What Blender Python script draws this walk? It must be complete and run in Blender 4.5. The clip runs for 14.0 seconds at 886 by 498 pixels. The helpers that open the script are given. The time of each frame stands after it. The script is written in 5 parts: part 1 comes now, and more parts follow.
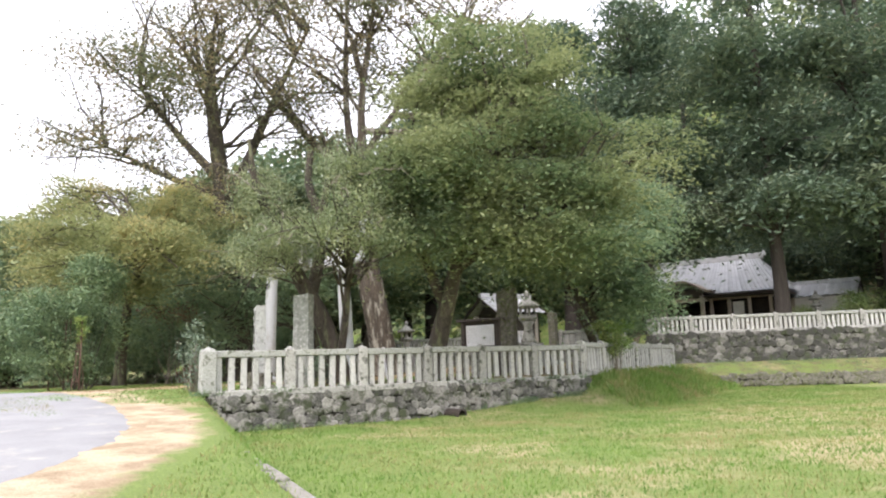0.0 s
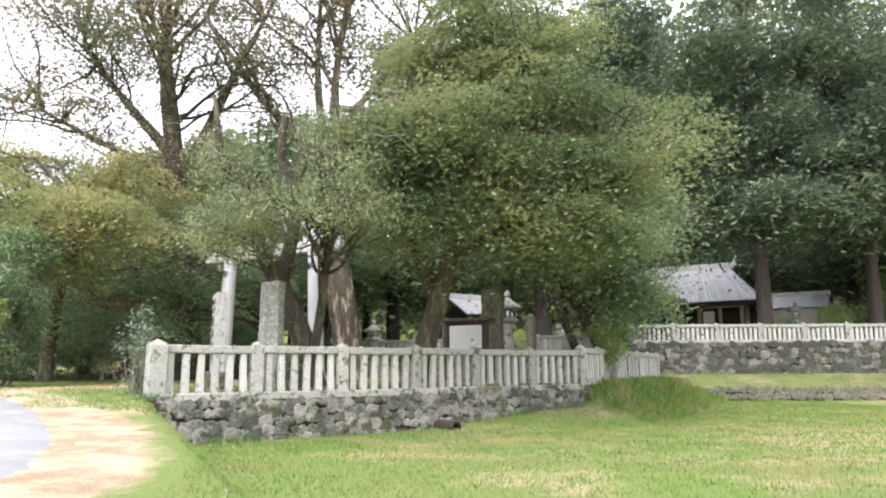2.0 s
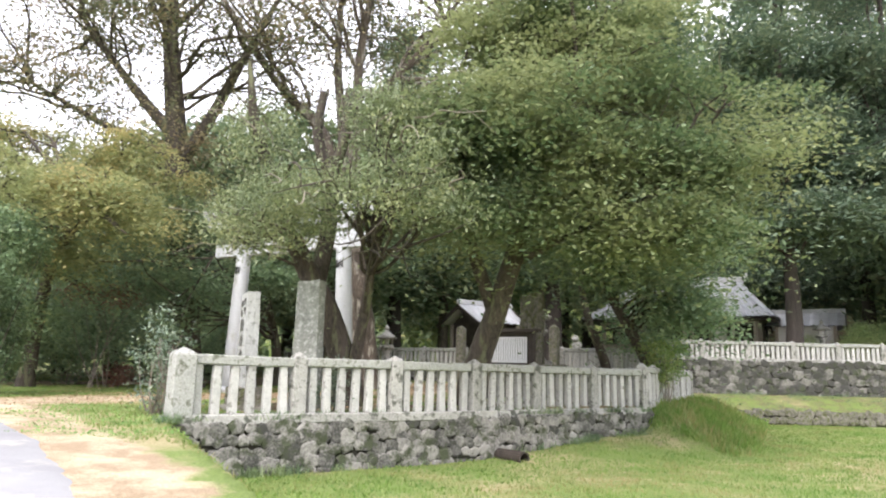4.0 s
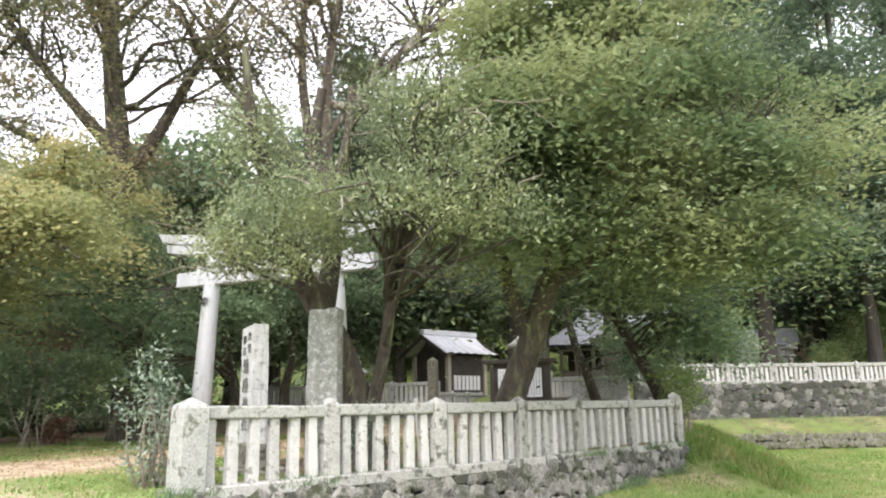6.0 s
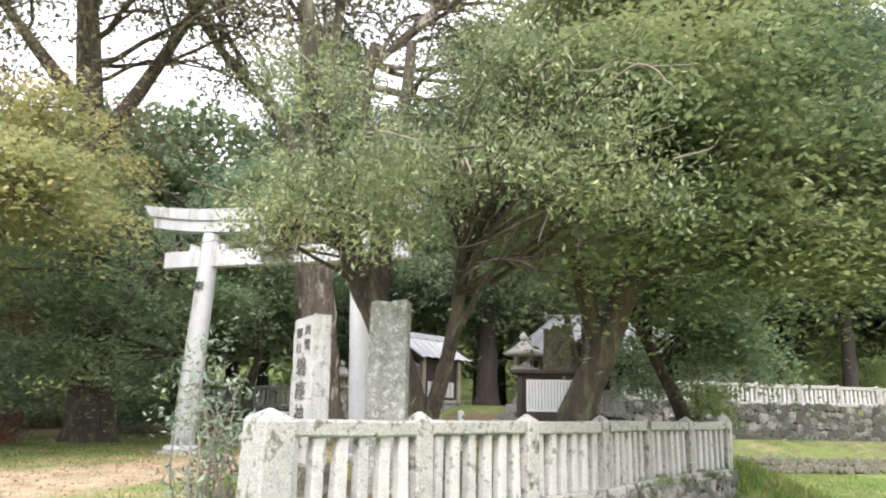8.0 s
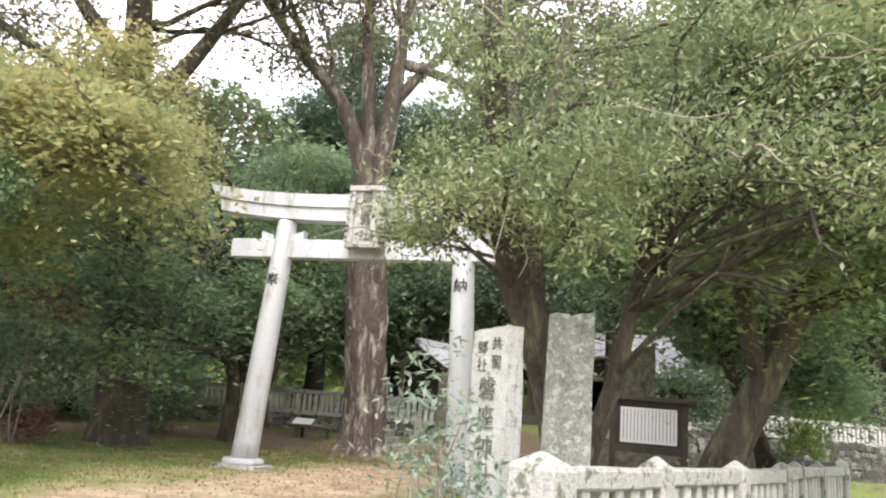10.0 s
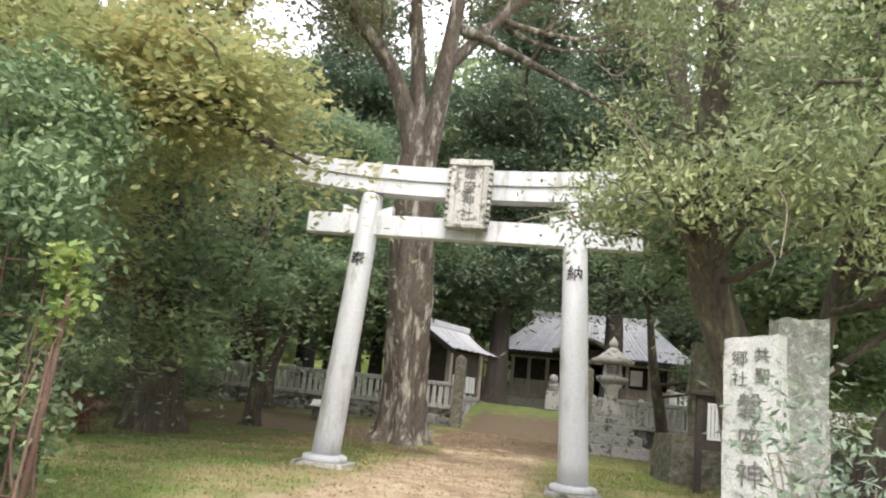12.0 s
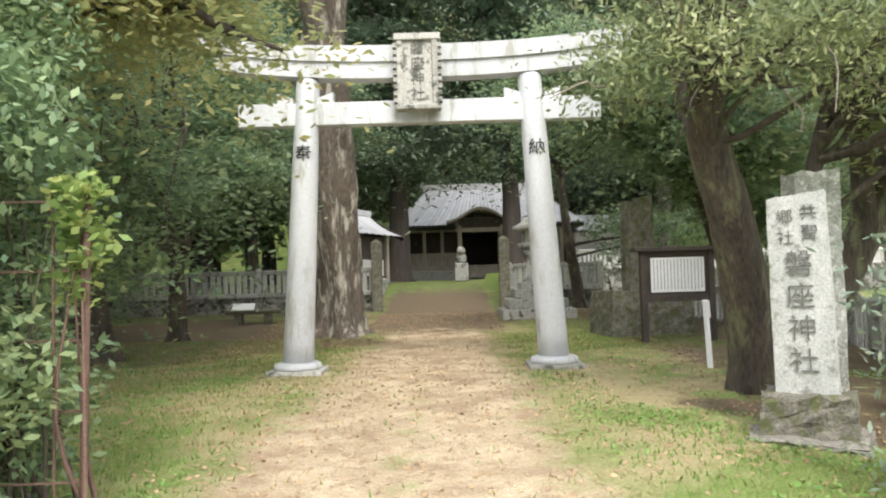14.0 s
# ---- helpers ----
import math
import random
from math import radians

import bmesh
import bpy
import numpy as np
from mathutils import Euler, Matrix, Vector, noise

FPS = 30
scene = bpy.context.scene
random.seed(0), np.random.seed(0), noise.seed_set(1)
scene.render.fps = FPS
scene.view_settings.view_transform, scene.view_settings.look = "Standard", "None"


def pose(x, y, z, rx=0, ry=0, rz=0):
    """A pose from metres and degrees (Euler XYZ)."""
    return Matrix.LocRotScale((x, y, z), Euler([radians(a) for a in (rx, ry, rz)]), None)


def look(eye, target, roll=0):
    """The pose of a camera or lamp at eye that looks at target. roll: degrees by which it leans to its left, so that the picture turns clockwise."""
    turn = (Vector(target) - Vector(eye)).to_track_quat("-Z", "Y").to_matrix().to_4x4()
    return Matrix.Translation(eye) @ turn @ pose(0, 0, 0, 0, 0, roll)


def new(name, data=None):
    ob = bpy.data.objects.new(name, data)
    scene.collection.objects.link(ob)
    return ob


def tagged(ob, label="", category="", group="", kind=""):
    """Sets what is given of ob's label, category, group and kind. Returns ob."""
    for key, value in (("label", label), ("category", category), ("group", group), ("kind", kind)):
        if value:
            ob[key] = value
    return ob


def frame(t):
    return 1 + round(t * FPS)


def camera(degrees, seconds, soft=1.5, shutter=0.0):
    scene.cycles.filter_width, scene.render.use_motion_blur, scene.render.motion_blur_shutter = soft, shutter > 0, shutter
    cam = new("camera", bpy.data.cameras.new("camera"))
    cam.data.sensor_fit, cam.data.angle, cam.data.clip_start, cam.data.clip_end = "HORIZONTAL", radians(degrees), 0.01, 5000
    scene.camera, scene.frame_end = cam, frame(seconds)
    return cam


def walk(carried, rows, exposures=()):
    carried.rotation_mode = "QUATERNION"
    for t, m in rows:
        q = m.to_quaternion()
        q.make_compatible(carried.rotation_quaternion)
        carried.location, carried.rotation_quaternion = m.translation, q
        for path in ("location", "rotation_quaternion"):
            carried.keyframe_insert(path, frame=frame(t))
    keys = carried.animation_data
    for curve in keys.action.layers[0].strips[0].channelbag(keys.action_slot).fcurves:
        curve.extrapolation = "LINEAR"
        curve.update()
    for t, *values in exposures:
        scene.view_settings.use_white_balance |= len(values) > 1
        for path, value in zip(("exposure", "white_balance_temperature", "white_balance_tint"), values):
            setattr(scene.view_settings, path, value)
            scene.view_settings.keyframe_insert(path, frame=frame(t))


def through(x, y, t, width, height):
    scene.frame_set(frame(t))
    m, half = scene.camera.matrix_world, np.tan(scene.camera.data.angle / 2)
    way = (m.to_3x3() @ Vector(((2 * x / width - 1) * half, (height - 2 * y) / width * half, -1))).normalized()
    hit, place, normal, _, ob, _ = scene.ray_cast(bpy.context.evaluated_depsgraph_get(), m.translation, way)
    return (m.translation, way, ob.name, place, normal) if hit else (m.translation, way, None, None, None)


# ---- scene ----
cam = camera(62.9, 14.0, soft=2.1)
PATH = [
    (0, (1.944, -0.753, 0.332), (1.838, 1.219, 0.652), -1.9),
    (0.5, (1.707, -0.121, 0.335), (1.686, 1.846, 0.698), -0.9),
    (1, (1.415, 0.574, 0.347), (1.471, 2.543, 0.694), -1.7),
    (1.5, (1.073, 1.197, 0.328), (1.12, 3.16, 0.706), -1.1),
    (2, (0.72, 1.802, 0.369), (0.759, 3.774, 0.696), -0.3),
    (2.5, (0.316, 2.388, 0.42), (0.339, 4.349, 0.809), -0.1),
    (2.7, (0.148, 2.628, 0.433), (0.178, 4.596, 0.787), 0.1),
    (5, (-1.871, 5.301, 0.771), (-1.653, 7.26, 1.108), 0.4),
    (5.5, (-2.289, 5.885, 0.793), (-2.001, 7.836, 1.128), -0.7),
    (6, (-2.733, 6.433, 0.79), (-2.413, 8.361, 1.214), -1.0),
    (6.5, (-3.122, 7.067, 0.776), (-2.703, 8.974, 1.211), -1.9),
    (7, (-3.556, 7.627, 0.811), (-3.11, 9.525, 1.254), -1.4),
    (9.3, (-5.564, 10.06, 1.065), (-5.017, 11.936, 1.487), 4.6),
    (9.5, (-5.756, 10.273, 1.069), (-5.204, 12.148, 1.494), 4.6),
    (10, (-6.307, 10.774, 1.069), (-5.742, 12.637, 1.528), 4.9),
    (10.5, (-6.848, 11.275, 1.097), (-6.271, 13.141, 1.529), 5.6),
    (11, (-7.369, 11.718, 1.122), (-6.766, 13.576, 1.552), 6.1),
    (11.5, (-7.961, 12.299, 1.171), (-7.313, 14.143, 1.595), 5.6),
    (12, (-8.408, 12.623, 1.201), (-7.69, 14.446, 1.602), 6.1),
    (12.5, (-8.828, 12.996, 1.23), (-8.054, 14.834, 1.377), 6.0),
    (13, (-9.169, 13.313, 1.294), (-8.219, 15.067, 1.435), 2.7),
    (13.5, (-9.382, 13.57, 1.33), (-8.354, 15.282, 1.438), -1.0),
    (14, (-9.446, 13.743, 1.356), (-8.373, 15.429, 1.435), -1.6),
]
walk(cam, [(t, look(eye, target, roll)) for t, eye, target, roll in PATH], [(0, 0.88, 6380, 17), (2.0, 1.06, 6330, 17), (2.7, 1.06, 6330, 17), (5, 1.08, 6330, 17), (7, 1.2, 6340, 17), (11.5, 1.12, 6540, 17), (12.5, 1.12, 6540, 13), (14, 1.12, 6540, 11)])

# ---- light ----
world = bpy.data.worlds.new("overcast_sky")
scene.world = world
world.use_nodes = True
wn = world.node_tree.nodes
wl = world.node_tree.links
sky = wn.new("ShaderNodeTexSky")
sky.sky_type = "NISHITA"
sky.sun_disc = False
sky.sun_elevation = radians(55)
sky.sun_rotation = radians(200)
sky.dust_density = 6.0
sky.air_density = 1.0
cloud = wn.new("ShaderNodeMix")
cloud.data_type = "RGBA"
cloud.inputs["Factor"].default_value = 0.8
cloud.inputs["B"].default_value = (11.0, 11.2, 11.6, 1)
wl.new(sky.outputs[0], cloud.inputs["A"])
wl.new(cloud.outputs["Result"], wn["Background"].inputs[0])
wn["Background"].inputs[1].default_value = 0.13
sun = new("sun", bpy.data.lights.new("sun", "SUN"))
sun.data.energy = 1.4
sun.data.angle = radians(14)
sun.data.color = (1.0, 0.96, 0.9)
sun.matrix_world = look((-14, -20, 36), (0, 14, 0))

# ---- materials ----


def material(name, dark, light, rough=0.85, scale=3.0, fine=40.0, bump=0.3, spots=None, spot_scale=6.0, spot_at=0.6,
             metal=0.0, island=0.0, stretch=(1, 1, 1), bump_dist=0.02):
    """Two tones mixed by coarse and fine noise, an optional stain colour, and relief."""
    m = bpy.data.materials.new(name)
    m.use_nodes = True
    n, l = m.node_tree.nodes, m.node_tree.links
    b = n["Principled BSDF"]
    b.inputs["Roughness"].default_value = rough
    b.inputs["Metallic"].default_value = metal
    co = n.new("ShaderNodeNewGeometry")
    mp = n.new("ShaderNodeMapping")
    mp.inputs["Scale"].default_value = stretch
    l.new(co.outputs["Position"], mp.inputs["Vector"])
    a = n.new("ShaderNodeTexNoise")
    a.inputs["Scale"].default_value = scale
    a.inputs["Detail"].default_value = 6
    f = n.new("ShaderNodeTexNoise")
    f.inputs["Scale"].default_value = fine
    f.inputs["Detail"].default_value = 4
    l.new(mp.outputs[0], a.inputs["Vector"])
    l.new(mp.outputs[0], f.inputs["Vector"])
    s = n.new("ShaderNodeMath")
    s.operation = "MULTIPLY_ADD"
    s.inputs[1].default_value = 0.55
    l.new(f.outputs[0], s.inputs[0])
    h = n.new("ShaderNodeMath")
    h.operation = "MULTIPLY"
    h.inputs[1].default_value = 0.45
    l.new(a.outputs[0], h.inputs[0])
    l.new(h.outputs[0], s.inputs[2])
    last = s
    if island:
        r = n.new("ShaderNodeObjectInfo")
        k = n.new("ShaderNodeMath")
        k.operation = "ADD"
        l.new(r.outputs["Random"], k.inputs[0])
        l.new(co.outputs["Random Per Island"], k.inputs[1])
        q = n.new("ShaderNodeMath")
        q.operation = "MULTIPLY_ADD"
        q.inputs[1].default_value = island
        l.new(k.outputs[0], q.inputs[0])
        l.new(s.outputs[0], q.inputs[2])
        w = n.new("ShaderNodeMath")
        w.operation = "SUBTRACT"
        w.inputs[1].default_value = island
        l.new(q.outputs[0], w.inputs[0])
        last = w
    ramp = n.new("ShaderNodeValToRGB")
    ramp.color_ramp.elements[0].position = 0.33
    ramp.color_ramp.elements[1].position = 0.66
    ramp.color_ramp.elements[0].color = (*dark, 1)
    ramp.color_ramp.elements[1].color = (*light, 1)
    l.new(last.outputs[0], ramp.inputs[0])
    out = ramp.outputs[0]
    if spots:
        t = n.new("ShaderNodeTexNoise")
        t.inputs["Scale"].default_value = spot_scale
        t.inputs["Detail"].default_value = 8
        t.inputs["Roughness"].default_value = 0.7
        l.new(mp.outputs[0], t.inputs["Vector"])
        c = n.new("ShaderNodeMapRange")
        c.inputs["From Min"].default_value = spot_at - 0.05
        c.inputs["From Max"].default_value = spot_at + 0.05
        l.new(t.outputs[0], c.inputs["Value"])
        x = n.new("ShaderNodeMix")
        x.data_type = "RGBA"
        x.inputs["B"].default_value = (*spots, 1)
        l.new(c.outputs[0], x.inputs["Factor"])
        l.new(out, x.inputs["A"])
        out = x.outputs["Result"]
    l.new(out, b.inputs["Base Color"])
    p = n.new("ShaderNodeBump")
    p.inputs["Strength"].default_value = bump
    p.inputs["Distance"].default_value = bump_dist
    l.new(s.outputs[0], p.inputs["Height"])
    l.new(p.outputs[0], b.inputs["Normal"])
    return m


def leaf_material(name, dark, light, tip, tip_share=0.15, rough=0.5, patch=0.6, through=0.35):
    """Leaves: tone varies leaf by leaf and in patches over the crown; light shines through them."""
    m = bpy.data.materials.new(name)
    m.use_nodes = True
    n, l = m.node_tree.nodes, m.node_tree.links
    b = n["Principled BSDF"]
    b.inputs["Roughness"].default_value = rough
    g = n.new("ShaderNodeNewGeometry")
    t = n.new("ShaderNodeTexNoise")
    t.inputs["Scale"].default_value = patch
    t.inputs["Detail"].default_value = 3
    l.new(g.outputs["Position"], t.inputs["Vector"])
    ramp = n.new("ShaderNodeValToRGB")
    ramp.color_ramp.elements[0].color = (*dark, 1)
    ramp.color_ramp.elements[1].color = (*light, 1)
    clump = n.new("ShaderNodeTexNoise")
    clump.inputs["Scale"].default_value = 1.7
    clump.inputs["Detail"].default_value = 2
    l.new(g.outputs["Position"], clump.inputs["Vector"])
    spread = n.new("ShaderNodeMapRange")
    spread.inputs["From Min"].default_value = 0.32
    spread.inputs["From Max"].default_value = 0.68
    l.new(clump.outputs[0], spread.inputs["Value"])
    tone = n.new("ShaderNodeMix")
    tone.inputs["Factor"].default_value = 0.4
    l.new(spread.outputs[0], tone.inputs["A"])
    l.new(g.outputs["Random Per Island"], tone.inputs["B"])
    l.new(tone.outputs["Result"], ramp.inputs[0])
    k = n.new("ShaderNodeMath")
    k.operation = "MULTIPLY_ADD"
    k.inputs[1].default_value = 0.25
    l.new(g.outputs["Random Per Island"], k.inputs[0])
    l.new(t.outputs[0], k.inputs[2])
    c = n.new("ShaderNodeMapRange")
    c.inputs["From Min"].default_value = 0.74 - tip_share
    c.inputs["From Max"].default_value = 1.06 - tip_share
    l.new(k.outputs[0], c.inputs["Value"])
    x = n.new("ShaderNodeMix")
    x.data_type = "RGBA"
    x.inputs["B"].default_value = (*tip, 1)
    l.new(c.outputs[0], x.inputs["Factor"])
    l.new(ramp.outputs[0], x.inputs["A"])
    l.new(x.outputs["Result"], b.inputs["Base Color"])
    tr = n.new("ShaderNodeBsdfTranslucent")
    l.new(x.outputs["Result"], tr.inputs["Color"])
    mx = n.new("ShaderNodeMixShader")
    mx.inputs[0].default_value = through
    l.new(b.outputs[0], mx.inputs[1])
    l.new(tr.outputs[0], mx.inputs[2])
    l.new(mx.outputs[0], n["Material Output"].inputs[0])
    return m


GRANITE = material("pale_granite", (0.38, 0.395, 0.41), (0.59, 0.61, 0.63), 0.55, 1.6, 110, 0.12, (0.33, 0.33, 0.295), 4.0, 0.58, stretch=(1, 1, 0.22))
WEATHERED = material("weathered_granite", (0.20, 0.20, 0.18), (0.52, 0.51, 0.47), 0.9, 5, 60, 0.5, (0.10, 0.105, 0.085), 5.0, 0.56, island=0.12)
LICHEN = material("lichen_granite", (0.22, 0.23, 0.205), (0.52, 0.52, 0.48), 0.9, 7, 50, 0.6, (0.13, 0.14, 0.10), 7.0, 0.57)
SIGN_STONE = material("pale_carved_granite", (0.27, 0.28, 0.26), (0.52, 0.525, 0.50), 0.9, 6, 55, 0.5, (0.21, 0.22, 0.19), 9.0, 0.58)
SLAB_STONE = material("grey_green_slab", (0.13, 0.14, 0.115), (0.34, 0.35, 0.31), 0.9, 5, 40, 0.8, (0.46, 0.46, 0.42), 13.0, 0.57)
RUBBLE = material("rubble_stone", (0.05, 0.05, 0.043), (0.30, 0.29, 0.26), 0.95, 4, 30, 0.7, (0.05, 0.06, 0.03), 3.5, 0.55, island=0.30)
EARTHJOINT = material("wall_earth", (0.03, 0.03, 0.022), (0.08, 0.075, 0.055), 1.0, 5, 40, 0.8)
MOSSY = material("mossy_stone", (0.05, 0.047, 0.037), (0.25, 0.235, 0.195), 0.95, 9, 45, 0.8, (0.09, 0.10, 0.04), 8, 0.54)
INK = material("black_paint", (0.01, 0.01, 0.01), (0.025, 0.025, 0.025), 0.6)
CARVED = material("carved_recess", (0.08, 0.08, 0.073), (0.17, 0.17, 0.155), 0.9)
BARK = material("grey_bark", (0.035, 0.028, 0.022), (0.15, 0.122, 0.095), 0.95, 3, 18, 1.0, (0.40, 0.375, 0.32), 2.2, 0.57, stretch=(1.6, 1.6, 0.35), bump_dist=0.06)
BARK_DARK = material("dark_bark", (0.03, 0.025, 0.02), (0.11, 0.09, 0.07), 0.95, 3, 18, 1.0, (0.15, 0.155, 0.085), 3.5, 0.58, stretch=(1.5, 1.5, 0.4), bump_dist=0.05)
BARK_CEDAR = material("cedar_bark", (0.025, 0.021, 0.018), (0.075, 0.062, 0.053), 0.95, 4, 14, 1.0, stretch=(3, 3, 0.15), bump_dist=0.05)
TWIG = material("pale_twig", (0.16, 0.13, 0.10), (0.34, 0.30, 0.25), 0.9)
TIMBER = material("weathered_timber", (0.25, 0.21, 0.17), (0.50, 0.44, 0.37), 0.8, 3, 30, 0.4, stretch=(2, 2, 0.6))
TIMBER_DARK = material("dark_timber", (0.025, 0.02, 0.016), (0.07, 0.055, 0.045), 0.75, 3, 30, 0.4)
PLASTER = material("white_plaster", (0.62, 0.61, 0.58), (0.78, 0.77, 0.74), 0.9, 2, 60, 0.1)
PANEL = material("white_panel", (0.68, 0.69, 0.70), (0.78, 0.79, 0.80), 0.5, 2, 60, 0.05)
TILE = material("silver_roof_tile", (0.44, 0.45, 0.47), (0.66, 0.67, 0.69), 0.32, 2, 20, 0.2, island=0.15)
RUST = material("rusty_steel", (0.07, 0.045, 0.035), (0.16, 0.095, 0.07), 0.85, 12, 60, 0.5)
ASPHALT = material("worn_asphalt", (0.22, 0.22, 0.225), (0.34, 0.34, 0.34), 0.9, 1.5, 120, 0.3, (0.40, 0.38, 0.34), 1.2, 0.62)
CONCRETE = material("stained_concrete", (0.14, 0.13, 0.11), (0.36, 0.34, 0.30), 0.95, 4, 50, 0.5, (0.08, 0.09, 0.05), 4, 0.55)

LEAF_EVERGREEN = leaf_material("glossy_evergreen_leaf", (0.10, 0.142, 0.07), (0.295, 0.35, 0.175), (0.48, 0.50, 0.25), 0.12, 0.32, 0.8, 0.35)
LEAF_MAPLE = leaf_material("maple_leaf", (0.075, 0.128, 0.060), (0.19, 0.258, 0.12), (0.34, 0.375, 0.18), 0.27, 0.55, 0.35, 0.45)
LEAF_TURNING = leaf_material("turning_maple_leaf", (0.19, 0.235, 0.105), (0.44, 0.455, 0.205), (0.560, 0.440, 0.190), 0.11, 0.6, 0.6, 0.52)
LEAF_DARK = leaf_material("dark_maple_leaf", (0.12, 0.20, 0.12), (0.30, 0.40, 0.22), (0.40, 0.46, 0.22), 0.10, 0.55, 0.5, 0.52)
LEAF_CEDAR = leaf_material("conifer_foliage", (0.06, 0.10, 0.075), (0.17, 0.24, 0.145), (0.26, 0.30, 0.18), 0.10, 0.7, 0.3, 0.25)
LEAF_TALL = leaf_material("thin_tall_foliage", (0.090, 0.112, 0.065), (0.240, 0.255, 0.132), (0.330, 0.255, 0.147), 0.2, 0.6, 0.4, 0.35)
LEAF_SHRUB = leaf_material("shrub_leaf", (0.075, 0.135, 0.072), (0.210, 0.300, 0.147), (0.330, 0.405, 0.192), 0.12, 0.5, 1.0, 0.3)
LEAF_LIME = leaf_material("lime_leaf", (0.15, 0.26, 0.08), (0.33, 0.44, 0.14), (0.54, 0.54, 0.20), 0.1, 0.5, 2.0, 0.45)
LEAF_GARDEN = leaf_material("light_garden_leaf", (0.17, 0.27, 0.10), (0.36, 0.47, 0.19), (0.48, 0.54, 0.24), 0.2, 0.5, 1.0, 0.4)
LEAF_CLOVER = leaf_material("clover_leaf", (0.11, 0.24, 0.05), (0.25, 0.42, 0.11), (0.34, 0.46, 0.15), 0.15, 0.6, 2.0, 0.3)
LEAF_NANDINA = leaf_material("grey_green_leaf", (0.120, 0.180, 0.132), (0.300, 0.375, 0.267), (0.420, 0.450, 0.312), 0.1, 0.45, 1.5, 0.3)
LEAF_RED = leaf_material("reddish_leaf", (0.135, 0.068, 0.057), (0.285, 0.135, 0.102), (0.375, 0.210, 0.132), 0.15, 0.6, 1.5, 0.35)
LEAF_FOREST = leaf_material("far_forest_foliage", (0.085, 0.14, 0.085), (0.23, 0.32, 0.17), (0.300, 0.330, 0.162), 0.2, 0.7, 0.08, 0.25)
GRASS = leaf_material("grass_blade", (0.10, 0.21, 0.035), (0.24, 0.36, 0.08), (0.38, 0.32, 0.15), 0.18, 0.6, 0.7, 0.4)
LITTER = leaf_material("fallen_leaf", (0.22, 0.14, 0.085), (0.48, 0.34, 0.20), (0.50, 0.36, 0.20), 0.2, 0.8, 1.0, 0.1)


def ground_material():
    m = bpy.data.materials.new("ground_grass_sand_earth")
    m.use_nodes = True
    n, l = m.node_tree.nodes, m.node_tree.links
    b = n["Principled BSDF"]
    b.inputs["Roughness"].default_value = 0.95
    g = n.new("ShaderNodeNewGeometry")
    at = n.new("ShaderNodeVertexColor")
    at.layer_name = "cover"
    sp = n.new("ShaderNodeSeparateColor")
    l.new(at.outputs["Color"], sp.inputs[0])

    def tex(scale, detail=6):
        t = n.new("ShaderNodeTexNoise")
        t.inputs["Scale"].default_value = scale
        t.inputs["Detail"].default_value = detail
        t.inputs["Roughness"].default_value = 0.65
        l.new(g.outputs["Position"], t.inputs["Vector"])
        return t

    def two(src, a, c, lo=0.35, hi=0.65):
        r = n.new("ShaderNodeValToRGB")
        r.color_ramp.elements[0].position, r.color_ramp.elements[1].position = lo, hi
        r.color_ramp.elements[0].color, r.color_ramp.elements[1].color = (*a, 1), (*c, 1)
        l.new(src.outputs[0], r.inputs[0])
        return r.outputs[0]

    def mask(chan, noise_tex, amount=0.9):
        a = n.new("ShaderNodeMath")
        a.operation = "SUBTRACT"
        l.new(noise_tex.outputs[0], a.inputs[0])
        a.inputs[1].default_value = 0.5
        k = n.new("ShaderNodeMath")
        k.operation = "MULTIPLY_ADD"
        k.inputs[1].default_value = amount
        l.new(a.outputs[0], k.inputs[0])
        l.new(chan, k.inputs[2])
        c = n.new("ShaderNodeMapRange")
        c.inputs["From Min"].default_value = 0.38
        c.inputs["From Max"].default_value = 0.62
        l.new(k.outputs[0], c.inputs["Value"])
        return c.outputs[0]

    def blend(fac, a, c):
        x = n.new("ShaderNodeMix")
        x.data_type = "RGBA"
        l.new(fac, x.inputs["Factor"])
        l.new(a, x.inputs["A"])
        l.new(c, x.inputs["B"])
        return x.outputs["Result"]

    patch, mid, grit, mottle = tex(0.5), tex(2.5), tex(45), tex(1.1, 8)
    grass = two(grit, (0.11, 0.17, 0.035), (0.26, 0.34, 0.085))
    dry = two(grit, (0.30, 0.27, 0.12), (0.50, 0.42, 0.24))
    grass = blend(mask(sp.outputs[2], patch, 1.4), grass, dry)
    sand = two(grit, (0.50, 0.40, 0.255), (0.74, 0.62, 0.44))
    sand = blend(mask(mottle.outputs[0], mid, 0.8), sand, two(grit, (0.29, 0.21, 0.125), (0.50, 0.38, 0.25)))
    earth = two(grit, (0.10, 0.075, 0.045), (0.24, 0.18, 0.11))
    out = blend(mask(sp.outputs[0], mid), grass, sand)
    # green mask: bare earth, and in places shade painted in earth colour
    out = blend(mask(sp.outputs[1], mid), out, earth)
    l.new(out, b.inputs["Base Color"])
    p = n.new("ShaderNodeBump")
    p.inputs["Strength"].default_value = 0.9
    p.inputs["Distance"].default_value = 0.04
    l.new(grit.outputs[0], p.inputs["Height"])
    l.new(p.outputs[0], b.inputs["Normal"])
    return m


GROUND = ground_material()

# ---- mesh helpers ----
rng = np.random.default_rng(7)


def empty(name, m=None, **tags):
    ob = new(name)
    if m is not None:
        ob.matrix_basis = m
    return tagged(ob, **tags)


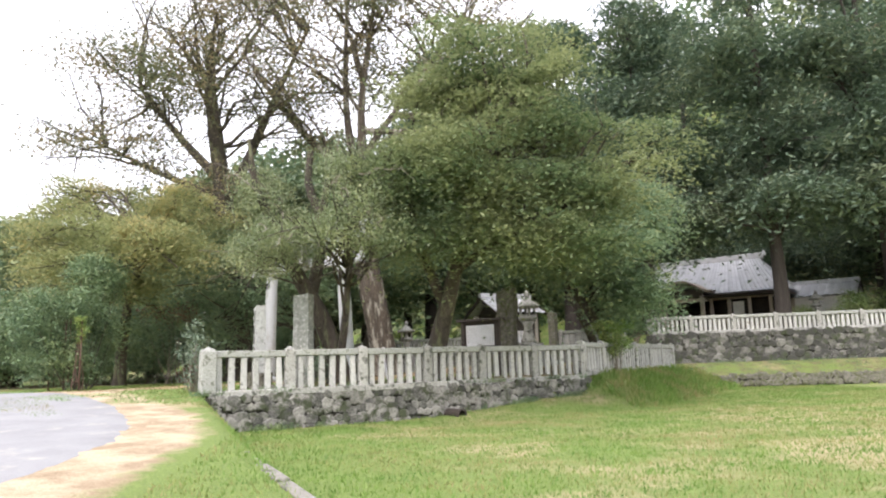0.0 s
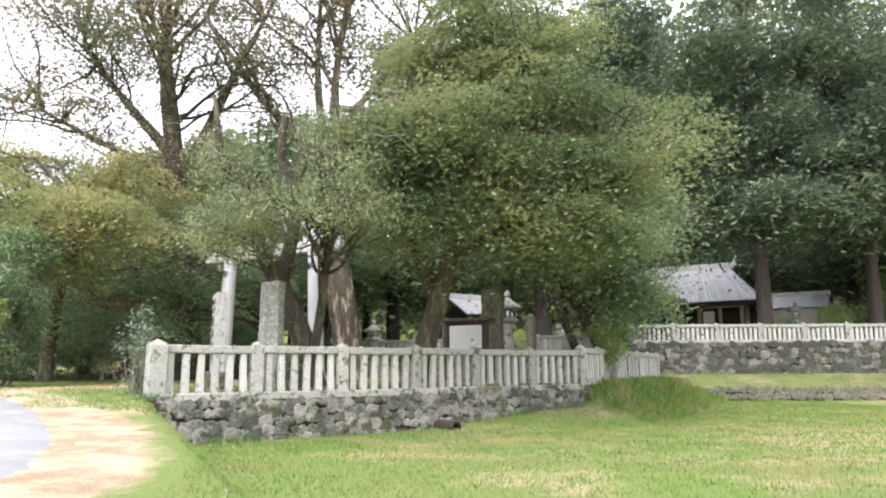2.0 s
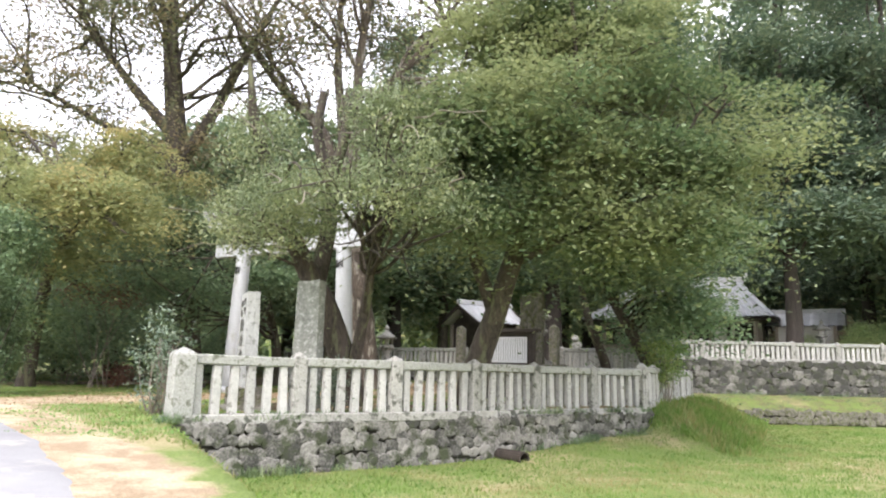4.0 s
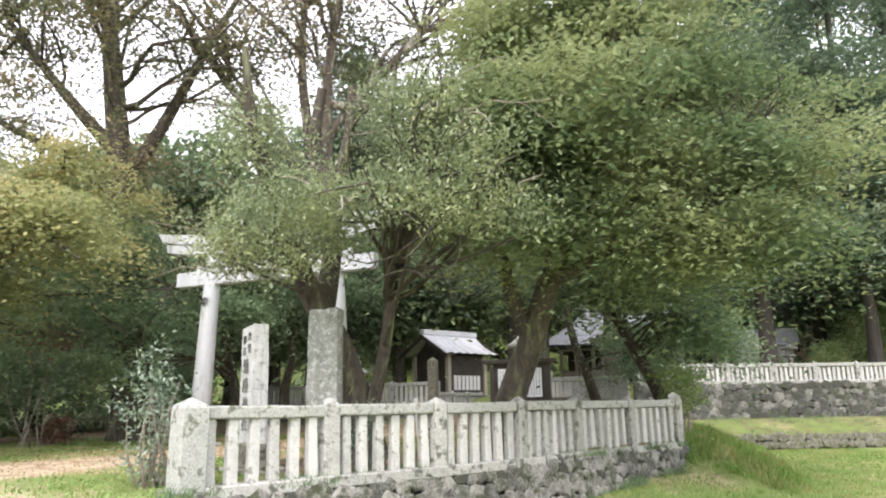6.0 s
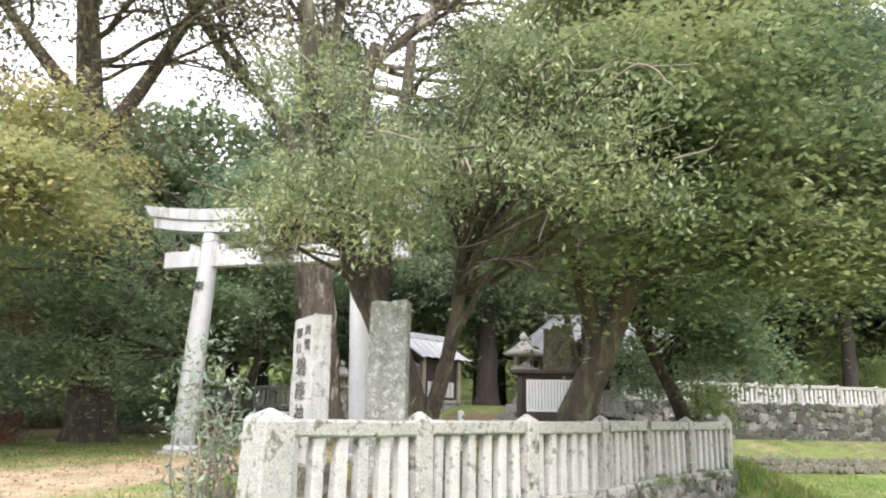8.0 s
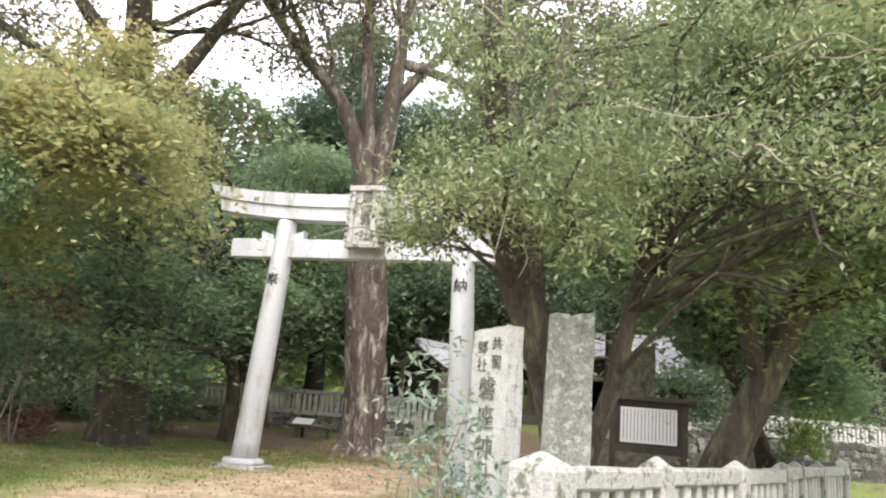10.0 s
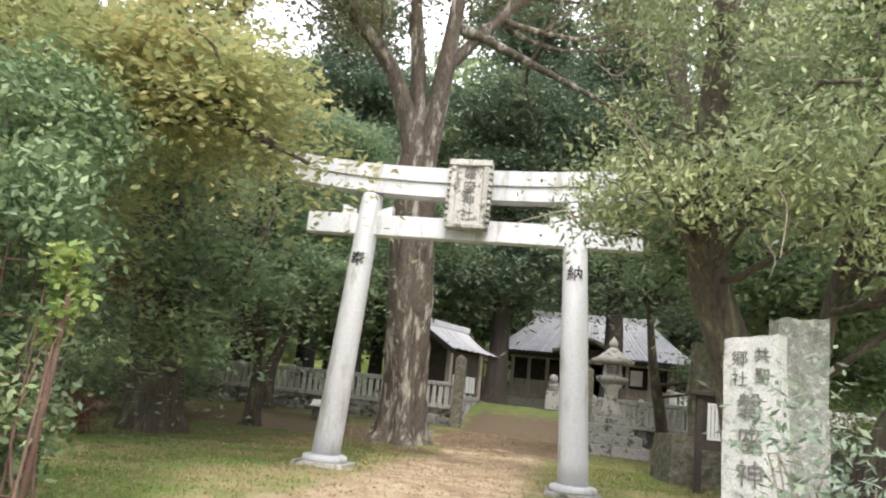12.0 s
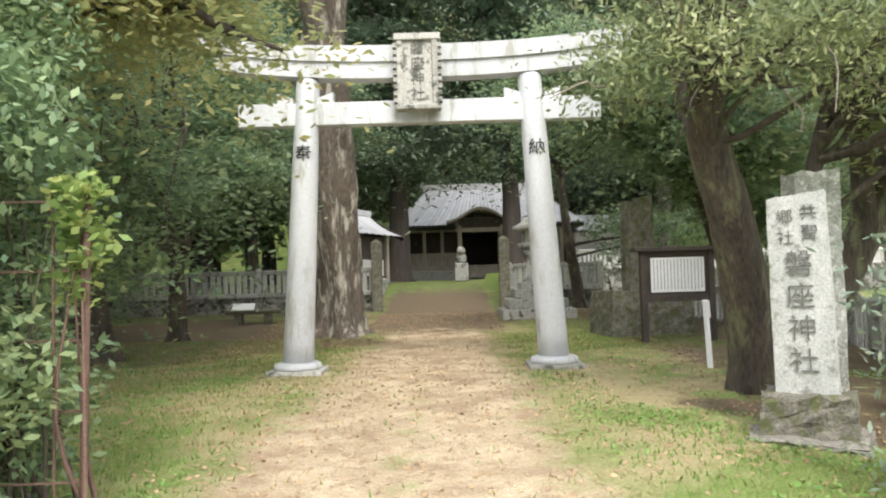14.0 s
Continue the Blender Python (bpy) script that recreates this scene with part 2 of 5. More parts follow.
def part(name, bm, mat, parent=None, label="", m=None):
    me = bm
    if isinstance(bm, bmesh.types.BMesh):
        me = bpy.data.meshes.new(name)
        bm.to_mesh(me)
        bm.free()
    if not me.materials:
        me.materials.append(mat)
    ob = new(name, me)
    if m is not None:
        ob.matrix_basis = m
    ob.parent = parent
    if label:
        ob["label"] = label
    return ob


def raw(name, verts, faces, mat=None, smooth=False):
    """A mesh from arrays; faces all of one length."""
    me = bpy.data.meshes.new(name)
    v = np.asarray(verts, np.float32).reshape(-1, 3)
    f = np.asarray(faces, np.int32)
    me.vertices.add(len(v))
    me.vertices.foreach_set("co", v.ravel())
    me.loops.add(f.size)
    me.loops.foreach_set("vertex_index", f.ravel())
    me.polygons.add(len(f))
    me.polygons.foreach_set("loop_start", np.arange(0, f.size, f.shape[1], dtype=np.int32))
    if smooth:
        me.polygons.foreach_set("use_smooth", np.ones(len(f), bool))
    me.update(calc_edges=True)
    me.validate()
    if mat:
        me.materials.append(mat)
    return me


def box(bm, x0, x1, y0, y1, z0, z1, m=None, top=1.0):
    """A box; top shrinks its upper face about the middle."""
    cx, cy = (x0 + x1) / 2, (y0 + y1) / 2
    vs = []
    for z, k in ((z0, 1), (z1, top)):
        for x, y in ((x0, y0), (x1, y0), (x1, y1), (x0, y1)):
            p = Vector((cx + (x - cx) * k, cy + (y - cy) * k, z))
            vs.append(bm.verts.new(m @ p if m else p))
    for q in ((3, 2, 1, 0), (4, 5, 6, 7), (0, 1, 5, 4), (1, 2, 6, 5), (2, 3, 7, 6), (3, 0, 4, 7)):
        bm.faces.new([vs[i] for i in q])
    return bm


def bevel(bm, w, seg=1):
    bmesh.ops.bevel(bm, geom=list(bm.edges), offset=w, segments=seg, affect="EDGES", clamp_overlap=True)
    return bm


def boxes(*specs, w=0.0):
    bm = bmesh.new()
    for s in specs:
        box(bm, *s)
    return bevel(bm, w) if w else bm


def lathe(profile, seg=20):
    """A turned solid from (radius, height) pairs."""
    v, f = [], []
    for r, z in profile:
        for i in range(seg):
            a = 2 * math.pi * i / seg
            v.append((r * math.cos(a), r * math.sin(a), z))
    bm = bmesh.new()
    vs = [bm.verts.new(p) for p in v]
    for k in range(len(profile) - 1):
        for i in range(seg):
            j = (i + 1) % seg
            bm.faces.new((vs[k * seg + i], vs[k * seg + j], vs[(k + 1) * seg + j], vs[(k + 1) * seg + i])).smooth = True
    bm.faces.new(vs[:seg][::-1])
    bm.faces.new(vs[-seg:])
    return bm


def tube_arrays(pts, radii, seg, wobble=0.0, flare=0.0):
    """Vertices and quads of a tapered tube along a line of points."""
    p = np.asarray(pts, float)
    n = len(p)
    d = np.gradient(p, axis=0)
    d /= np.linalg.norm(d, axis=1)[:, None] + 1e-9
    ref = np.array([[0.93, 0.35, 0.1]]) if np.abs(d[:, 2]).mean() > 0.6 else np.array([[0.05, 0.1, 1.0]])
    a = np.cross(d, ref)
    a /= np.linalg.norm(a, axis=1)[:, None] + 1e-9
    b = np.cross(d, a)
    th = np.linspace(0, 2 * math.pi, seg, endpoint=False)
    r = np.asarray(radii, float)[:, None] * np.ones(seg)
    if wobble:
        r *= 1 + wobble * (np.sin(3 * th + p[:, 2:3] * 0.7) + 0.7 * np.sin(5 * th + 1.3 + p[:, 2:3] * 0.4)) + rng.normal(0, wobble * 0.35, r.shape)
    if flare:
        k = np.exp(-np.arange(n) * 0.9)[:, None]
        r *= 1 + flare * k * (1 + 0.5 * np.sin(5 * th + 0.5))
    v = p[:, None, :] + r[:, :, None] * (np.cos(th)[None, :, None] * a[:, None, :] + np.sin(th)[None, :, None] * b[:, None, :])
    i = np.arange(n - 1)[:, None] * seg
    j = np.arange(seg)[None, :]
    k = (j + 1) % seg
    f = np.stack([i + j, i + k, i + seg + k, i + seg + j], -1).reshape(-1, 4)
    return v.reshape(-1, 3), f


def smooth_line(pts, n):
    """A rounded line through the points."""
    p = np.asarray(pts, float)
    p = np.vstack([2 * p[0] - p[1], p, 2 * p[-1] - p[-2]])
    out = []
    for s in np.linspace(0, len(p) - 3 - 1e-6, n):
        i = int(s)
        t = s - i
        a, b, c, d = p[i:i + 4]
        out.append(0.5 * (2 * b + (c - a) * t + (2 * a - 5 * b + 4 * c - d) * t * t + (3 * b - a - 3 * c + d) * t ** 3))
    return np.array(out)


def leaf_arrays(centres, size, slim=0.5, tilt=0.6):
    """One small folded diamond for every centre, facing mostly up."""
    c = np.asarray(centres, float)
    n = len(c)
    az = rng.uniform(0, 2 * math.pi, n)
    dr = rng.normal(-0.25, tilt * 0.7, n)
    ax = np.stack([np.cos(az) * np.cos(dr), np.sin(az) * np.cos(dr), np.sin(dr)], 1)
    nr = np.stack([rng.normal(0, tilt, n), rng.normal(0, tilt, n), np.ones(n)], 1)
    sd = np.cross(nr, ax)
    sd /= np.linalg.norm(sd, axis=1)[:, None] + 1e-9
    s = (size * rng.uniform(0.65, 1.3, n))[:, None]
    v = np.stack([c - ax * s * 0.5, c + sd * s * slim * 0.5, c + ax * s * 0.5, c - sd * s * slim * 0.5], 1).reshape(-1, 3)
    f = np.arange(4 * n).reshape(n, 4)
    return v, f


def crown_points(blobs, count, shell=0.55, gap=0.0, grain=0.6, layers=None):
    """Places for sprays in a crown made of ellipsoids, thicker outside, with gaps."""
    vol = np.array([b[3] * b[4] * b[5] for b in blobs], float) ** 0.75
    many = count * (4 if layers is not None else 2)
    pick = rng.choice(len(blobs), many, p=vol / vol.sum())
    d = rng.normal(0, 1, (many, 3))
    d /= np.linalg.norm(d, axis=1)[:, None]
    r = rng.uniform(0, 1, many) ** (1 / 3 * (1 - shell) + 0.02)
    bl = np.array(blobs, float)[pick]
    lump = np.array([0.82 + 0.36 * noise.noise(Vector((q[0] * 2 + k * 7.1, q[1] * 2, q[2] * 2))) for q, k in zip(d, pick)])
    p = bl[:, :3] + d * (r * lump)[:, None] * bl[:, 3:6]
    if layers is None:
        keep = np.array([noise.noise(Vector(q * grain)) > gap - 0.35 for q in p])
    else:
        # boughs lie in flat tiers with open air between them
        keep = np.array([noise.noise(Vector((q[0] * 0.5, q[1] * 0.5, q[2] * 1.25))) + 0.4 * noise.noise(Vector((q[0] * 1.3, q[1] * 1.3, q[2] * 2.2))) > layers for q in p])
    return p[keep][:count]


def lumpy(blobs, k, small=0.42):
    """Breaks crown ellipsoids up into boughs, for an uneven outline."""
    out = []
    for b in blobs:
        out.append((*b[:3], b[3] * 0.72, b[4] * 0.72, b[5] * 0.72))
        for i in range(k):
            d = rng.normal(0, 1, 3)
            d /= np.linalg.norm(d)
            r = small * rng.uniform(0.65, 1.25)
            out.append((b[0] + d[0] * b[3] * 0.72, b[1] + d[1] * b[4] * 0.72, b[2] + d[2] * b[5] * 0.72, b[3] * r, b[4] * r, b[5] * r * 0.75))
    return out


def make_tree(name, label, category, trunk, r0, r1, blobs, sprays, per, spread, size, leaf, bark, limbs=14, slim=0.5,
              flat=0.35, gap=0.1, extra=(), shell=0.55, tilt=0.6, seg=14, flare=0.35, sag=0.0, bare=0, group="", knots=0.06, pale=0, layers=None):
    """A tree: one trunk mesh with its limbs, one crown of separate leaves."""
    t = empty(name, None, label=label, category=category, group=group)
    base = np.array(trunk[0], float)
    t.location = base
    line = smooth_line(trunk, 28)
    rad = np.linspace(1, 0, 28) ** 0.8 * (r0 - r1) + r1
    vs, fs, off = [], [], 0

    def add(v, f):
        nonlocal off
        vs.append(v)
        fs.append(f + off)
        off += len(v)

    add(*tube_arrays(line, rad, seg, knots, flare))
    for ex, ra, rb in extra:
        e = smooth_line(ex, 10)
        add(*tube_arrays(e, np.linspace(ra, rb, 10), max(8, seg - 4), 0.06))
    roots = [line[9:]] + [smooth_line(ex, 10)[3:] for ex, ra, rb in extra]
    stock = np.vstack(roots)
    pts = crown_points(lumpy(blobs, 9), sprays, shell, gap, 0.6, layers)
    for k in range(limbs + bare):
        g = pts[rng.integers(len(pts))]
        if k >= limbs:
            g = g + rng.normal(0, spread, 3)
        low = stock[stock[:, 2] < g[2] + 0.4]
        if not len(low):
            low = stock[:1]
        dd = np.linalg.norm(low - g, axis=1)
        s = low[np.argsort(dd)[rng.integers(0, min(4, len(low)))]]
        ln = np.linalg.norm(g - s)
        mid = s * 0.5 + g * 0.5 + rng.normal(0, ln * 0.09, 3) + np.array([0, 0, ln * 0.10])
        q = smooth_line([s, s * 0.72 + mid * 0.28 + rng.normal(0, ln * 0.03, 3), mid, g * 0.7 + mid * 0.3 + rng.normal(0, ln * 0.05, 3), g], 9)
        ra = min(r1 * 1.3, 0.018 * ln + 0.012)
        add(*tube_arrays(q, np.linspace(ra, 0.006, 9), 5))
        for w in range(3):
            i = rng.integers(3, 8)
            e = q[i] + (g - s) * rng.uniform(0.15, 0.35) + rng.normal(0, ln * 0.14, 3)
            add(*tube_arrays(smooth_line([q[i], (q[i] + e) / 2 + rng.normal(0, ln * 0.03, 3), e], 5), np.linspace(ra * 0.4, 0.004, 5), 4))
    part("trunk", raw("trunk", np.vstack(vs) - base, np.vstack(fs), bark, True), bark, t)
    for w in range(pale):
        g = pts[rng.integers(len(pts))]
        d = rng.normal(0, 1, 3) * np.array([1, 1, 0.5])
        d /= np.linalg.norm(d)
        ln = rng.uniform(0.7, 1.7)
        line_p = [g + d * ln * f + rng.normal(0, 0.13, 3) * f - np.array([0, 0, 0.10 * ln * f * f]) for f in (0, 0.25, 0.5, 0.75, 1.0)]
        v, f = tube_arrays(smooth_line(line_p, 12) - base, np.linspace(0.016, 0.005, 12), 5)
        part("twig", raw("twig", v, f, TWIG, True), TWIG, t, "bare pale twig")
    k = rng.poisson(per, len(pts)) + 1
    idx = np.repeat(np.arange(len(pts)), k)
    o = rng.normal(0, 1, (len(idx), 3)) * np.array([spread, spread, spread * flat])
    az = rng.uniform(0, 2 * math.pi, len(pts))
    slope = rng.normal(0, 0.3, len(pts))
    o[:, 2] += (o[:, 0] * np.cos(az[idx]) + o[:, 1] * np.sin(az[idx])) * slope[idx] - sag * (o[:, 0] ** 2 + o[:, 1] ** 2) / spread
    v, f = leaf_arrays(pts[idx] + o, size, slim, tilt)
    part("crown", raw("crown", v - base, f, leaf), leaf, t)
    return t


# ---- lie of the land ----
FENCE = [(-4.21, 15.14), (-2.65, 16.18), (-1.10, 17.13), (0.40, 18.15), (1.80, 19.42), (3.29, 20.52), (4.82, 21.56)]
SIDE_END = (10.0, 31.6)
WALL_Y = 34.3
# outline of the sunken field
FIELD = [(13.7, -19.0), (-0.42, 6.9), (-4.3, 15.0), (4.9, 21.5), (10.2, 31.4), (60, 28.6), (300, 20), (300, -300), (40, -300)]
N_AXIS = np.array([0.543, 0.84])
TORII = np.array([-3.93, 22.96])


def seg_dist(p, a, b):
    a, b = np.array(a, float), np.array(b, float)
    d = b - a
    t = np.clip(((p - a) @ d) / (d @ d), 0, 1)
    return np.linalg.norm(p - (a + t[:, None] * d), axis=1)


def inside(p, poly):
    x, y = p[:, 0], p[:, 1]
    r = np.zeros(len(p), bool)
    for (x0, y0), (x1, y1) in zip(poly, poly[1:] + poly[:1]):
        c = (y0 > y) != (y1 > y)
        with np.errstate(divide="ignore", invalid="ignore"):
            xi = (x1 - x0) * (y - y0) / (y1 - y0) + x0
        r ^= c & (x < xi)
    return r


def ramp(v, a, b):
    t = np.clip((v - a) / (b - a), 0, 1)
    return t * t * (3 - 2 * t)


def heights(p):
    """Height of the ground at each (x, y)."""
    p = np.asarray(p, float).reshape(-1, 2)
    x, y = p[:, 0], p[:, 1]
    s = (x - 1.94) * -0.62 + (y + 0.75) * 0.78
    road = np.clip(-1.02 + 0.0555 * s, -2.2, 0.0)
    q = (p - TORII) @ N_AXIS
    court = 0.25 * ramp(q, 4, 12) + 0.95 * ramp(q, 12, 20)
    u = (p - TORII) @ np.array([N_AXIS[1], -N_AXIS[0]])
    court = np.where(y < WALL_Y + 0.2, court * (1 - ramp(u, 4.6, 6.4)), court)
    # the shrine's upper terrace behind the long wall
    upper = np.where((x > 9.2) & (y > WALL_Y), 1.5, 0) * np.where(y > 40, ramp(u, 4.5, 7.0), 1)
    court = np.maximum(court, upper * ramp(y, WALL_Y, WALL_Y + 0.3))
    land = np.where(q > -6, np.maximum(road, -0.08 * (1 - ramp(q, -6, 0))) + court, road)
    far = np.hypot(x, y - 20)
    hill = 26 * ramp(y + 0.45 * x, 62, 150) + 24 * ramp(x, 2, 40) * ramp(y + 0.45 * x, 66, 125) + 20 * ramp(far, 130, 320)
    land = land + hill
    ins = inside(p, FIELD)
    kerb = seg_dist(p, FIELD[0], FIELD[1])
    kerb = np.minimum(kerb, seg_dist(p, FIELD[1], FIELD[2]))
    wall = seg_dist(p, FIELD[2], FIELD[3])
    bank = seg_dist(p, FIELD[3], FIELD[4])
    terr = seg_dist(p, FIELD[4], FIELD[5])
    fld = np.full(len(p), -0.95) + 15 * ramp(far, 130, 320)
    rise = np.maximum.reduce([(1 - ramp(bank, 0.1, 2.6)) * 0.85 * ramp(np.hypot(x + 4.3, y - 15.0), 9.6, 12.6), (1 - ramp(wall, 0.0, 2.4)) * 0.34 * ramp(np.hypot(x + 4.3, y - 15.0), 4.5, 11.0)])
    fld = fld + rise
    low = (land + 0.95 > 0) & ins
    k = 1 - ramp(kerb, 0.0, 0.5)
    fld = np.where(ins, fld + k * np.clip(road + 0.95, -0.5, 1) * 0.9, fld)
    # strip of grass between the low edging stones and the long wall
    strip = (~ins) & (terr < 3.4) & (x > 8.8) & (y < WALL_Y + 0.2)
    land = np.where(strip, -0.45 + 0.55 * ramp(terr, 0.3, 2.8), land)
    return np.where(ins, fld, land)


def axis(lo, hi, step, far):
    """Grid lines: even inside lo..hi, ever wider out to far."""
    mid = list(np.arange(lo, hi + step, step))
    out, d, v = [], step, hi
    while v < far:
        d *= 1.35
        v += d
        out.append(v)
    low, d, v = [], step, lo
    while v > -far:
        d *= 1.35
        v -= d
        low.append(v)
    return np.array(low[::-1] + mid + out)


ASPHALT_EDGE = [(1.5, -9), (-1.7, 0.0), (-2.3, 5.0), (-2.8, 8.6), (-4.0, 11.2), (-6.6, 14.6), (-12.5, 19.6), (-25, 27), (-48, 36)]


def build_ground():
    gx, gy = axis(-14, 22, 0.2, 900), axis(-3, 46, 0.2, 900)
    X, Y = np.meshgrid(gx, gy)
    p = np.stack([X.ravel(), Y.ravel()], 1)
    z = heights(p)
    near = (np.abs(p[:, 0]) < 30) & (np.abs(p[:, 1] - 20) < 40)
    z = z + np.where(near, rng.normal(0, 0.006, len(p)), 0)
    nx, ny = len(gx), len(gy)
    i = (np.arange(ny - 1)[:, None] * nx + np.arange(nx - 1)[None, :]).ravel()
    me = raw("ground", np.column_stack([p, z]), np.stack([i, i + 1, i + nx + 1, i + nx], 1), GROUND, True)
    q = (p - TORII) @ N_AXIS
    u = (p - TORII) @ np.array([N_AXIS[1], -N_AXIS[0]])
    ins = inside(p, FIELD)
    kerb = np.minimum(seg_dist(p, FIELD[0], FIELD[1]), seg_dist(p, FIELD[1], FIELD[2]))
    edge = np.full(len(p), 1e3)
    for a, b in zip(ASPHALT_EDGE, ASPHALT_EDGE[1:]):
        edge = np.minimum(edge, seg_dist(p, a, b))
    sand = np.clip(1.15 - np.abs(u + 0.1 * np.sin(q)) / 1.9, 0, 1) * ramp(q, -13, -9) * (1 - ramp(q, 5, 11) * 0.65)
    pads = np.minimum(np.hypot(u - 1.9, q), np.hypot(u + 1.9, q))
    sand = sand - 0.42 * np.exp(-(u / 0.35) ** 2) * ramp(q, -9, -6) * (1 - ramp(q, -2, 1))
    sand = np.maximum(sand, 1.2 - pads / 0.75)
    sand = np.where(ins, 0, np.maximum(sand, np.where(q < -6, np.clip(1.35 - edge / 1.2, 0, 1), 0)))
    earth_and_shade = np.where(~ins, ramp(q, 3, 9) * np.where(np.abs(u) < 1.7, 0.75, 0.5) * (1 - 0.45 * ramp(q, 15, 18)), 0)
    earth_and_shade = np.where(inside(p, [(-13, 26), (-2, 27.5), (-3, 36), (-13, 38)]), 0.7, earth_and_shade)
    earth_and_shade = np.where((~ins) & (u > 4) & (q > -3.0), 0.62, earth_and_shade)
    # dark earth behind the fence also paints in the shade between balusters
    earth_and_shade = np.where((~ins) & (u > 2.6) & (p[:, 0] > -3.6) & (q > -7) & (q <= -3), 0.7, earth_and_shade)
    earth_and_shade = np.where((~ins) & (q > -3) & (q < 4), np.maximum(earth_and_shade, 0.30 + 0.05 * np.abs(u) * 0.5), earth_and_shade)
    earth_and_shade = np.where((p[:, 0] > 8.6) & (p[:, 1] < WALL_Y + 0.5), 0.0, earth_and_shade)
    dry = np.where(ins, 0.42 + 0.25 * ramp(p[:, 0], 3, 12) * (1 - ramp(p[:, 1], 13, 24)), 0.36)
    dry = np.where(ins & (np.minimum(kerb, 9) < 2.0), 0.1, dry)
    dry = np.where(~ins & (kerb < 1.3), 0.05, dry)
    # earth tone on the mossy strip paints in the shade under the trees
    earth_and_shade = np.where((~ins) & (p[:, 0] > 8.6) & (p[:, 1] < WALL_Y), 0.46, earth_and_shade)
    dry = np.where(~ins & (q > -9) & (q < 3), 0.5, dry)
    bank = seg_dist(p, FIELD[3], FIELD[4])
    earth_and_shade = np.where(ins & (bank < 2.3) & (np.hypot(p[:, 0] + 4.3, p[:, 1] - 15) > 10.0), 0.36, earth_and_shade)
    earth_and_shade = np.where(ins & (seg_dist(p, FIELD[2], FIELD[3]) < 1.1), 0.36, earth_and_shade)
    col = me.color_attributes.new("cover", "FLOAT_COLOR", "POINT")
    col.data.foreach_set("color", np.column_stack([np.clip(sand, 0, 1), earth_and_shade, dry, np.ones(len(p))]).astype(np.float32).ravel())
    tagged(part("ground", me, GROUND), "mown grass, pale sand, bare earth and painted shade on rising ground", "ground", kind="structure")


build_ground()


def build_road():
    """Asphalt strip, its near edge along ASPHALT_EDGE and 4.5 m wide."""
    line = smooth_line([(*a, 0) for a in ASPHALT_EDGE], 90)[:, :2]
    d = np.gradient(line, axis=0)
    d /= np.linalg.norm(d, axis=1)[:, None]
    nrm = np.column_stack([-d[:, 1], d[:, 0]])
    cols = np.concatenate([[0], np.linspace(0.18, 4.4, 12), [4.6]])
    v = []
    for c in cols:
        q = line + nrm * c + (nrm * 0.05 * np.sin(np.arange(90) * 1.1)[:, None] if c == 0 else 0)
        v.append(np.column_stack([q, heights(q) + (-0.02 if c == 0 or c > 4.5 else 0.022)]))
    v = np.array(v)
    i = (np.arange(13)[:, None] * 90 + np.arange(89)[None, :]).ravel()
    me = raw("road", v.reshape(-1, 3), np.stack([i + 90, i + 91, i + 1, i], 1), ASPHALT, True)
    tagged(part("road", me, ASPHALT), "worn pale grey asphalt lane with sandy edge", "road", kind="structure")


build_road()


def gz(x, y):
    return float(heights([(x, y)])[0])


# ---- torii gate ----
TORII_POSE = pose(TORII[0], TORII[1], 0, 0, 0, math.degrees(math.atan2(-N_AXIS[0], N_AXIS[1])))


def text_mesh(name, body, size, depth, parent, mat, m, label="", thin=0.0, bend=0.0):
    cu = bpy.data.curves.new(name, "FONT")
    cu.body, cu.size, cu.extrude, cu.align_x, cu.align_y = body, size, depth, "CENTER", "CENTER"
    cu.offset = -thin
    tmp = new(name, cu)
    bpy.context.view_layer.update()
    me = bpy.data.meshes.new_from_object(tmp.evaluated_get(bpy.context.evaluated_depsgraph_get()))
    bpy.data.objects.remove(tmp)
    me.materials.clear()
    if bend:
        for v in me.vertices:
            v.co.z += math.sqrt(max(bend * bend - v.co.x ** 2, 0.0001)) - bend
    return part(name, me, mat, parent, label, m)


def curved_beam(half, z0, z1, depth, lift, flare, seg=24):
    """A beam whose ends rise; flare lengthens its upper edge."""
    bm = bmesh.new()
    rings = []
    for i in range(seg + 1):
        s = -1 + 2 * i / seg
        up = lift * abs(s) ** 2.6
        r = []
        for y, z, e in ((-depth, z0, 0), (depth, z0, 0), (depth * 1.04, z1, flare), (-depth * 1.04, z1, flare)):
            r.append(bm.verts.new((s * (half + e), y, z + up)))
        rings.append(r)
    for a, b in zip(rings, rings[1:]):
        for k in range(4):
            bm.faces.new((a[k], a[(k + 1) % 4], b[(k + 1) % 4], b[k]))
    bm.faces.new(rings[0][::-1])
    bm.faces.new(rings[-1])
    bmesh.ops.recalc_face_normals(bm, faces=bm.faces)
    return bm


